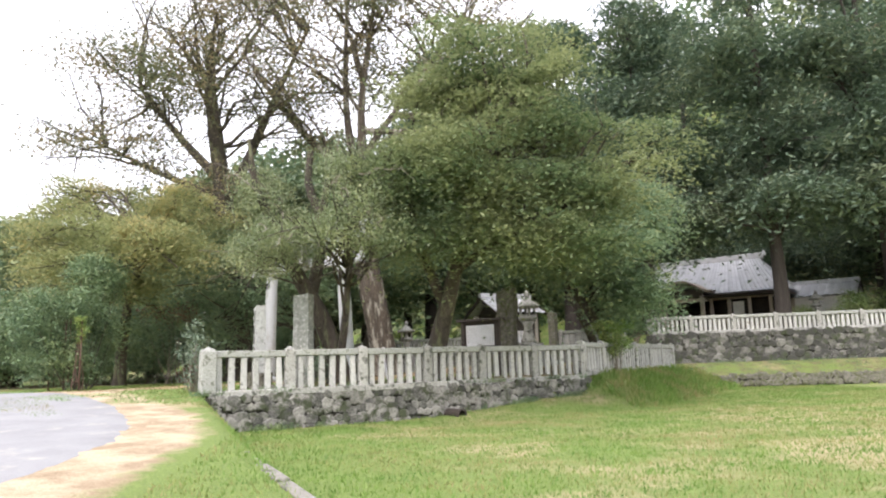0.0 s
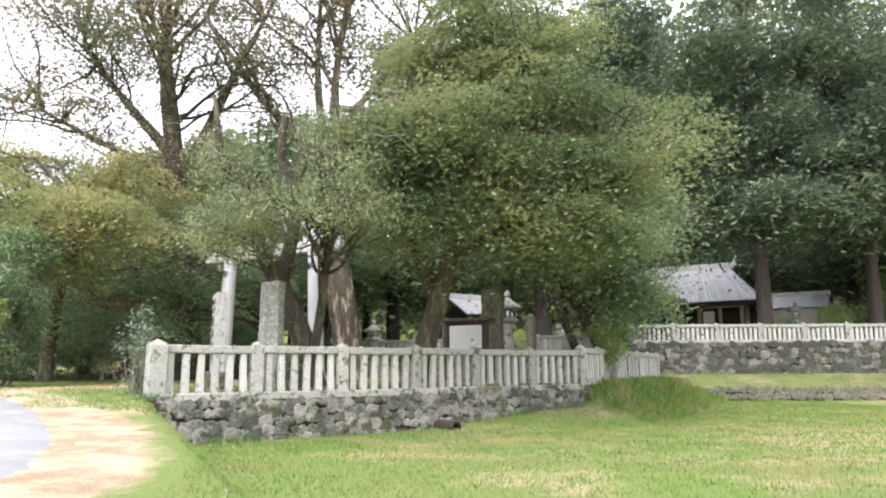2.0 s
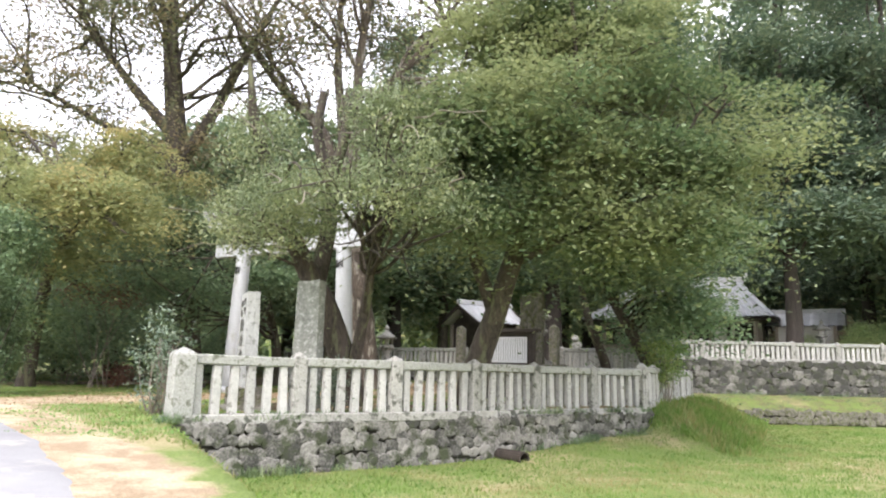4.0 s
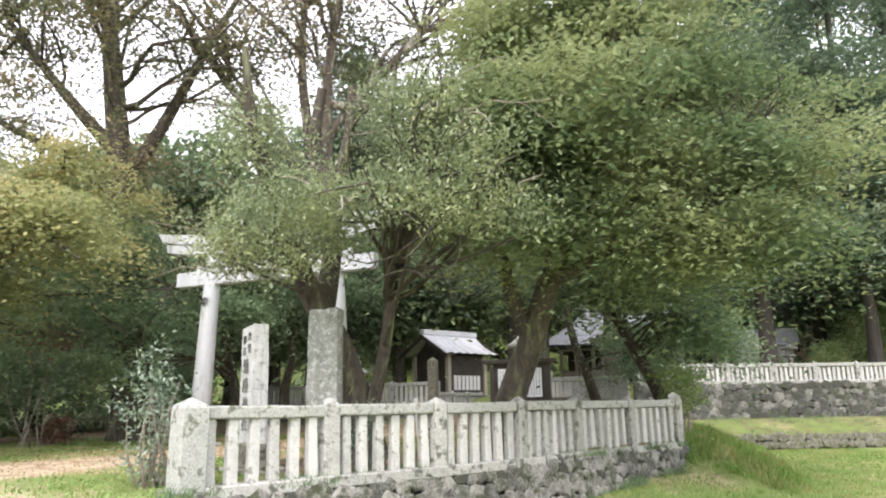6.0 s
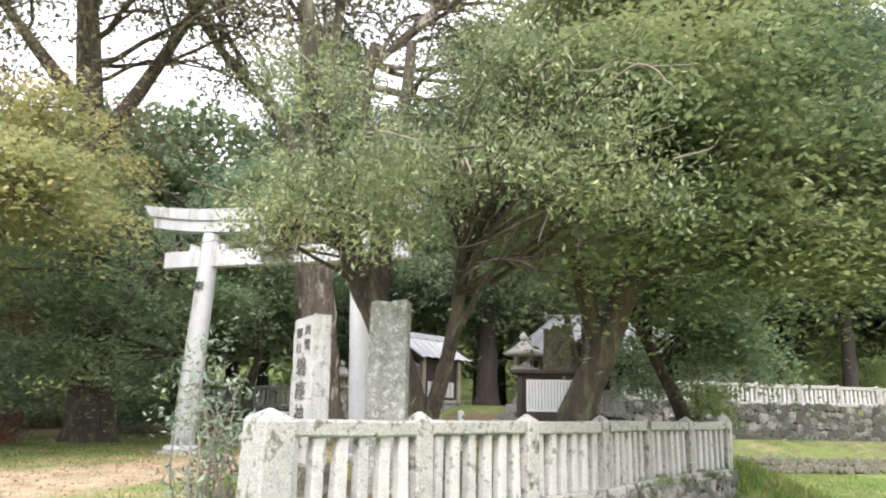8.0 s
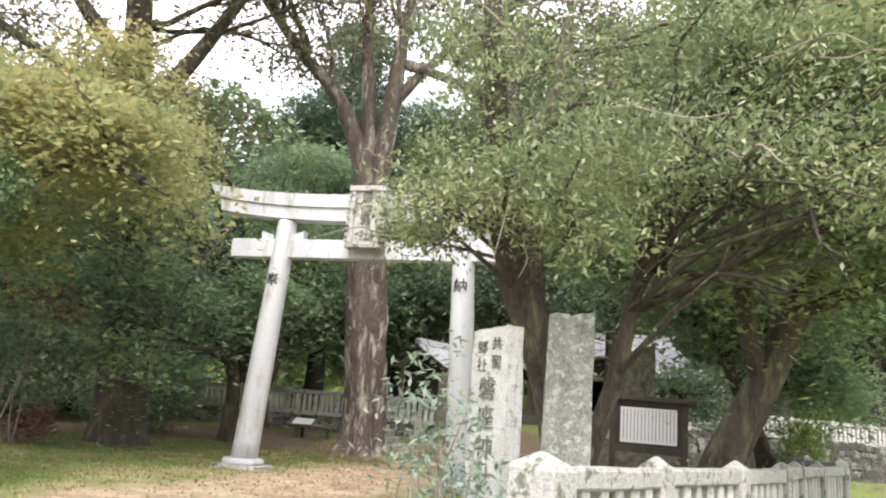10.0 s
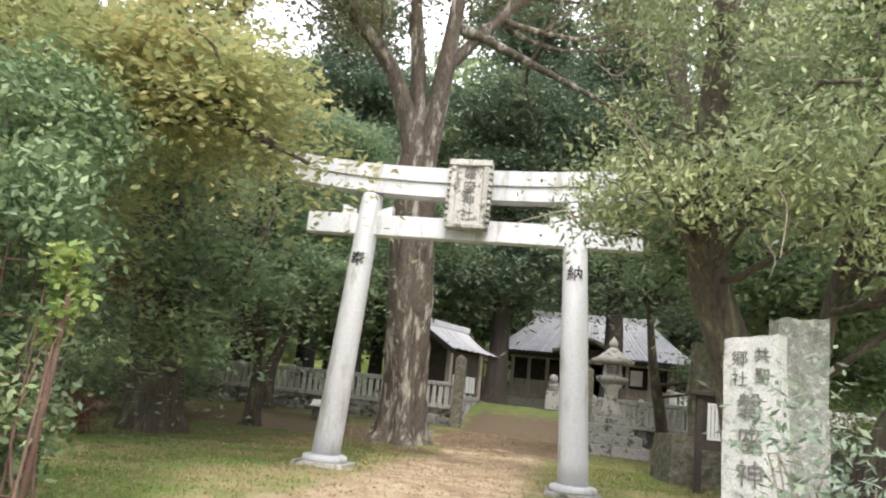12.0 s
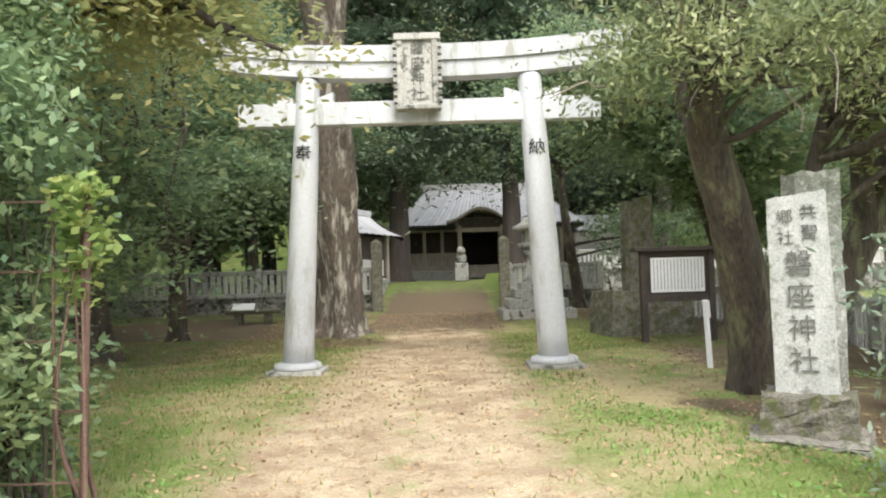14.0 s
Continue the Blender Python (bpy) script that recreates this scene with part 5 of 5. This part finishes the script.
make_bush("nandina_bush", "grey-green nandina shrub at the end of the stone fence", -4.62, 15.78, -0.15,
          [(-0.05, 0, 0.85, 0.5, 0.45, 0.45), (-0.1, 0.1, 1.4, 0.42, 0.4, 0.35), (0, -0.1, 0.35, 0.45, 0.42, 0.4)], 70, 22, 0.12, 0.08, LEAF_NANDINA, 22, 0.34)
make_bush("nandina_bush", "low grey-green shrub beside the carved pillar", -2.15, 16.85, -0.1,
          [(0, 0, 0.35, 0.3, 0.3, 0.35), (0.1, 0, 0.75, 0.22, 0.22, 0.25)], 40, 24, 0.10, 0.075, LEAF_NANDINA, 12, 0.38)
make_bush("lime_shrub", "lime-yellow shrub top above the side fence", 6.2, 23.9, -0.1,
          [(0, 0, 1.55, 0.8, 0.6, 0.25), (0, 0, 1.0, 0.6, 0.5, 0.5)], 130, 26, 0.14, 0.08, LEAF_LIME, 10)
make_bush("creeper_hedge", "overgrown green creeper hedge on a rusty trellis", -9.28, 18.78, -0.05,
          [(-0.1, 0.2, 0.9, 0.55, 0.9, 1.0), (-0.15, 0.5, 2.3, 0.6, 1.0, 0.9), (-0.35, 1.5, 3.3, 0.9, 1.3, 0.9), (-0.9, -0.4, 1.6, 0.8, 0.9, 1.5), (-0.2, 1.4, 1.4, 0.6, 0.9, 1.2)],
          900, 34, 0.15, 0.085, LEAF_SHRUB, 24, 0.5, BARK_DARK)
make_bush("lime_creeper", "lime-yellow creeper leaves hanging on a trellis post", -8.98, 18.36, 0,
          [(0, 0, 1.88, 0.15, 0.15, 0.15), (0.04, 0, 1.62, 0.15, 0.14, 0.2), (0.0, 0, 1.36, 0.12, 0.12, 0.16)], 55, 8, 0.05, 0.075, LEAF_LIME, 3, 0.75, RUST)
make_bush("red_shrub", "small reddish shrub at the wood's edge", -9.3, 26.3, -0.05,
          [(0, 0, 0.4, 0.5, 0.5, 0.4)], 60, 20, 0.12, 0.08, LEAF_RED, 8)
make_bush("red_shrub", "reddish-brown drooping foliage under the maple", -9.6, 25.6, -0.05,
          [(0, 0, 2.7, 1.3, 0.8, 0.4)], 90, 22, 0.2, 0.08, LEAF_RED, 8)
for bx, by, bs, lf in ((-14, 27, 1.3, LEAF_SHRUB), (-17, 25.5, 1.5, LEAF_SHRUB), (-21, 28, 1.8, LEAF_DARK), (-12.2, 29.5, 1.5, LEAF_DARK), (-26, 30, 2.2, LEAF_SHRUB), (-15.5, 32, 2.2, LEAF_DARK),
                       (-31, 33, 2.6, LEAF_SHRUB), (-8.0, 33.0, 1.2, LEAF_DARK), (-11, 36, 2.0, LEAF_DARK), (25.0, 37.6, 0.95, LEAF_GARDEN), (29.0, 37.4, 1.1, LEAF_GARDEN), (20.8, 38.0, 0.85, LEAF_GARDEN), (18.6, 38.8, 0.6, LEAF_GARDEN), (27.5, 43.5, 1.8, LEAF_GARDEN), (31.5, 42.0, 2.0, LEAF_GARDEN)):
    make_bush("bush", "dense green bush at the wood's edge", bx, by, gz(bx, by) - 0.1,
              [(0, 0, 1.0 * bs, 1.5 * bs, 1.3 * bs, 1.0 * bs), (0.5 * bs, 0.2, 1.9 * bs, 1.0 * bs, 0.9 * bs, 0.8 * bs)], 330, 26, 0.22 * bs, 0.10 * bs, lf, 10)


def build_trellis():
    t = empty("trellis", pose(-8.97, 18.36, 0, 0, 0, 150), label="rusty wire trellis grown over by creepers", category="trellis")
    for x in (0, 0.75, 1.5):
        part("post", lathe([(0.024, -0.1), (0.024, 1.95)], 8), RUST, t, "", pose(x, 0, 0, 0, random.uniform(-2, 2), 0))
    for k in range(5):
        part("wire", boxes((0, 1.5, -0.006, 0.006, 0.25 + k * 0.4, 0.262 + k * 0.4)), RUST, t)
    for k in range(4):
        part("wire", boxes((0.15 + k * 0.36, 0.162 + k * 0.36, -0.006, 0.006, 0.1, 2.0)), RUST, t)


build_trellis()

# ---- far woods, grass and litter ----


def build_far_woods():
    pts = []
    for k in range(330):
        a = rng.uniform(-1.45, 1.25)
        d = rng.uniform(58, 120)
        x, y = d * math.sin(a), d * math.cos(a) + 5
        h = rng.uniform(7, 13)
        if a < -0.25:
            h *= 0.75
        if a > 0.2:
            h *= 1.7
        g = gz(x, y)
        for j in range(120):
            u = rng.normal(0, 1, 3)
            u /= np.linalg.norm(u)
            pts.append((x + u[0] * h * 0.36, y + u[1] * h * 0.36, g + h * 0.52 + u[2] * h * 0.5))
    v, f = leaf_arrays(np.repeat(np.array(pts), 3, 0) + rng.normal(0, 0.5, (len(pts) * 3, 3)), 1.0, 0.6, 0.8)
    tagged(part("far_woods", raw("far_woods", v, f, LEAF_FOREST), LEAF_FOREST), "hazy green wooded hillside behind the shrine", "woods", kind="stuff")


build_far_woods()


def scatter(n, x0, x1, y0, y1, ok):
    p = np.column_stack([rng.uniform(x0, x1, n), rng.uniform(y0, y1, n)])
    p = p[ok(p)]
    return np.column_stack([p, heights(p)])


def not_bare(p):
    q = (p - TORII) @ N_AXIS
    u = (p - TORII) @ U_AXIS
    ins = inside(p, FIELD)
    e = np.full(len(p), 1e3)
    for a, b in zip(ASPHALT_EDGE, ASPHALT_EDGE[1:]):
        e = np.minimum(e, seg_dist(p, a, b))
    kerb = np.minimum(seg_dist(p, FIELD[0], FIELD[1]), seg_dist(p, FIELD[1], FIELD[2]))
    keep = rng.uniform(0, 1, len(p)) < np.clip((np.abs(u) - 1.0) / 1.6, 0.02, 1)
    behind = (u > 2.2) & (p[:, 0] > -3.9) & (q < 2) & (p[:, 1] > 15.4)
    side = (~ins) & (~behind) & (q > -11) & (q < 6) & keep & (u > -9) & (u < 5.5) & (e > 0.9)
    verge = (~ins) & (kerb < 1.5) & (p[:, 1] < 16) & (e > 1.35)
    return ins | side | verge


def build_grass():
    p = scatter(330000, -13, 16, 1, 33, not_bare)
    n = len(p)
    h = rng.uniform(0.025, 0.075, n) * np.where(inside(p[:, :2], FIELD), 1.0, 0.9)
    bank = seg_dist(p[:, :2], FIELD[3], FIELD[4])
    h = np.where((bank < 2.4) & (np.hypot(p[:, 0] + 4.3, p[:, 1] - 15) > 11.2), h * rng.uniform(1.5, 4.5, n), h)
    az = rng.uniform(0, 2 * math.pi, n)
    w = 0.006 + 0.006 * (h / 0.07)
    side = np.column_stack([np.cos(az), np.sin(az), np.zeros(n)]) * w[:, None]
    lean = np.column_stack([rng.normal(0, 0.4, n) * h, rng.normal(0, 0.4, n) * h, h])
    base = p - np.array([0, 0, 0.01])
    v = np.stack([base - side, base + side, base + lean], 1).reshape(-1, 3)
    me = raw("grass", v, np.arange(3 * n).reshape(n, 3), GRASS)
    tagged(part("grass", me, GRASS), "short bright green grass with dry patches", "grass", kind="stuff")


build_grass()


def build_litter():
    def near_path(p):
        q = (p - TORII) @ N_AXIS
        u = (p - TORII) @ U_AXIS
        return (~inside(p, FIELD)) & (q > -8) & (q < 12) & (np.abs(u) < 4.5) & (rng.uniform(0, 1, len(p)) < ramp(q, -8, 1) * 0.7 + 0.25)
    p = scatter(64000, -12, 6, 14, 34, near_path)
    v, f = leaf_arrays(p + np.array([0, 0, 0.012]), 0.05, 0.65, 0.2)
    tagged(part("fallen_leaves", raw("fallen_leaves", v, f, LITTER), LITTER), "scattered dry brown fallen leaves on sand and grass", "leaves", kind="stuff")


build_litter()


def build_weeds():
    """Tufts of weed along the foot and the ledge of the low wall, and on the strip below the long wall."""
    base = []
    a, b = np.array(fa), np.array(fb)
    d = (b - a) / np.linalg.norm(b - a)
    out = np.array([d[1], -d[0]])
    for k in range(90):
        s = rng.uniform(0, np.linalg.norm(b - a))
        low = rng.uniform() < 0.65
        p = a + d * s + out * (rng.uniform(0.10, 0.35) if low else rng.uniform(-0.02, 0.05))
        z = gz(*p) if low else -0.13
        for j in range(rng.integers(25, 70)):
            base.append((p[0] + rng.normal(0, 0.09), p[1] + rng.normal(0, 0.05), z))
    for k in range(160):
        p = np.array([rng.uniform(9.5, 31), rng.uniform(31.6, 34.0)])
        for j in range(30):
            q = p + rng.normal(0, 0.2, 2)
            base.append((q[0], q[1], gz(*p)))
    p = np.array(base)
    n = len(p)
    h = rng.uniform(0.05, 0.20, n)
    az = rng.uniform(0, 2 * math.pi, n)
    side = np.column_stack([np.cos(az), np.sin(az), np.zeros(n)]) * 0.008
    lean = np.column_stack([rng.normal(0, 0.5, n) * h, rng.normal(0, 0.5, n) * h, h])
    v = np.stack([p - side, p + side, p + lean], 1).reshape(-1, 3)
    tagged(part("weeds", raw("weeds", v, np.arange(3 * n).reshape(n, 3), LEAF_SHRUB), LEAF_SHRUB), "green weeds at the foot of rubble walls", "weeds", kind="stuff")


build_weeds()


def build_clover():
    """Low broad-leaved green patches in the grass before the gate."""
    def patches(p):
        q = (p - TORII) @ N_AXIS
        u = (p - TORII) @ U_AXIS
        n = np.array([noise.noise(Vector((a * 1.1, b * 1.1, 3.7))) for a, b in p])
        return (~inside(p, FIELD)) & (q > -9.5) & (q < 1) & (np.abs(u) > 1.5) & (np.abs(u) < 6.5) & (n + 0.06 * (-3 - q) > 0.12)
    p = scatter(60000, -12, 1, 13, 26, patches)
    v, f = leaf_arrays(p + np.array([0, 0, 0.025]), 0.034, 0.8, 0.4)
    tagged(part("clover", raw("clover", v, f, LEAF_CLOVER), LEAF_CLOVER), "bright green clover patches in the grass", "ground cover", kind="stuff")


build_clover()
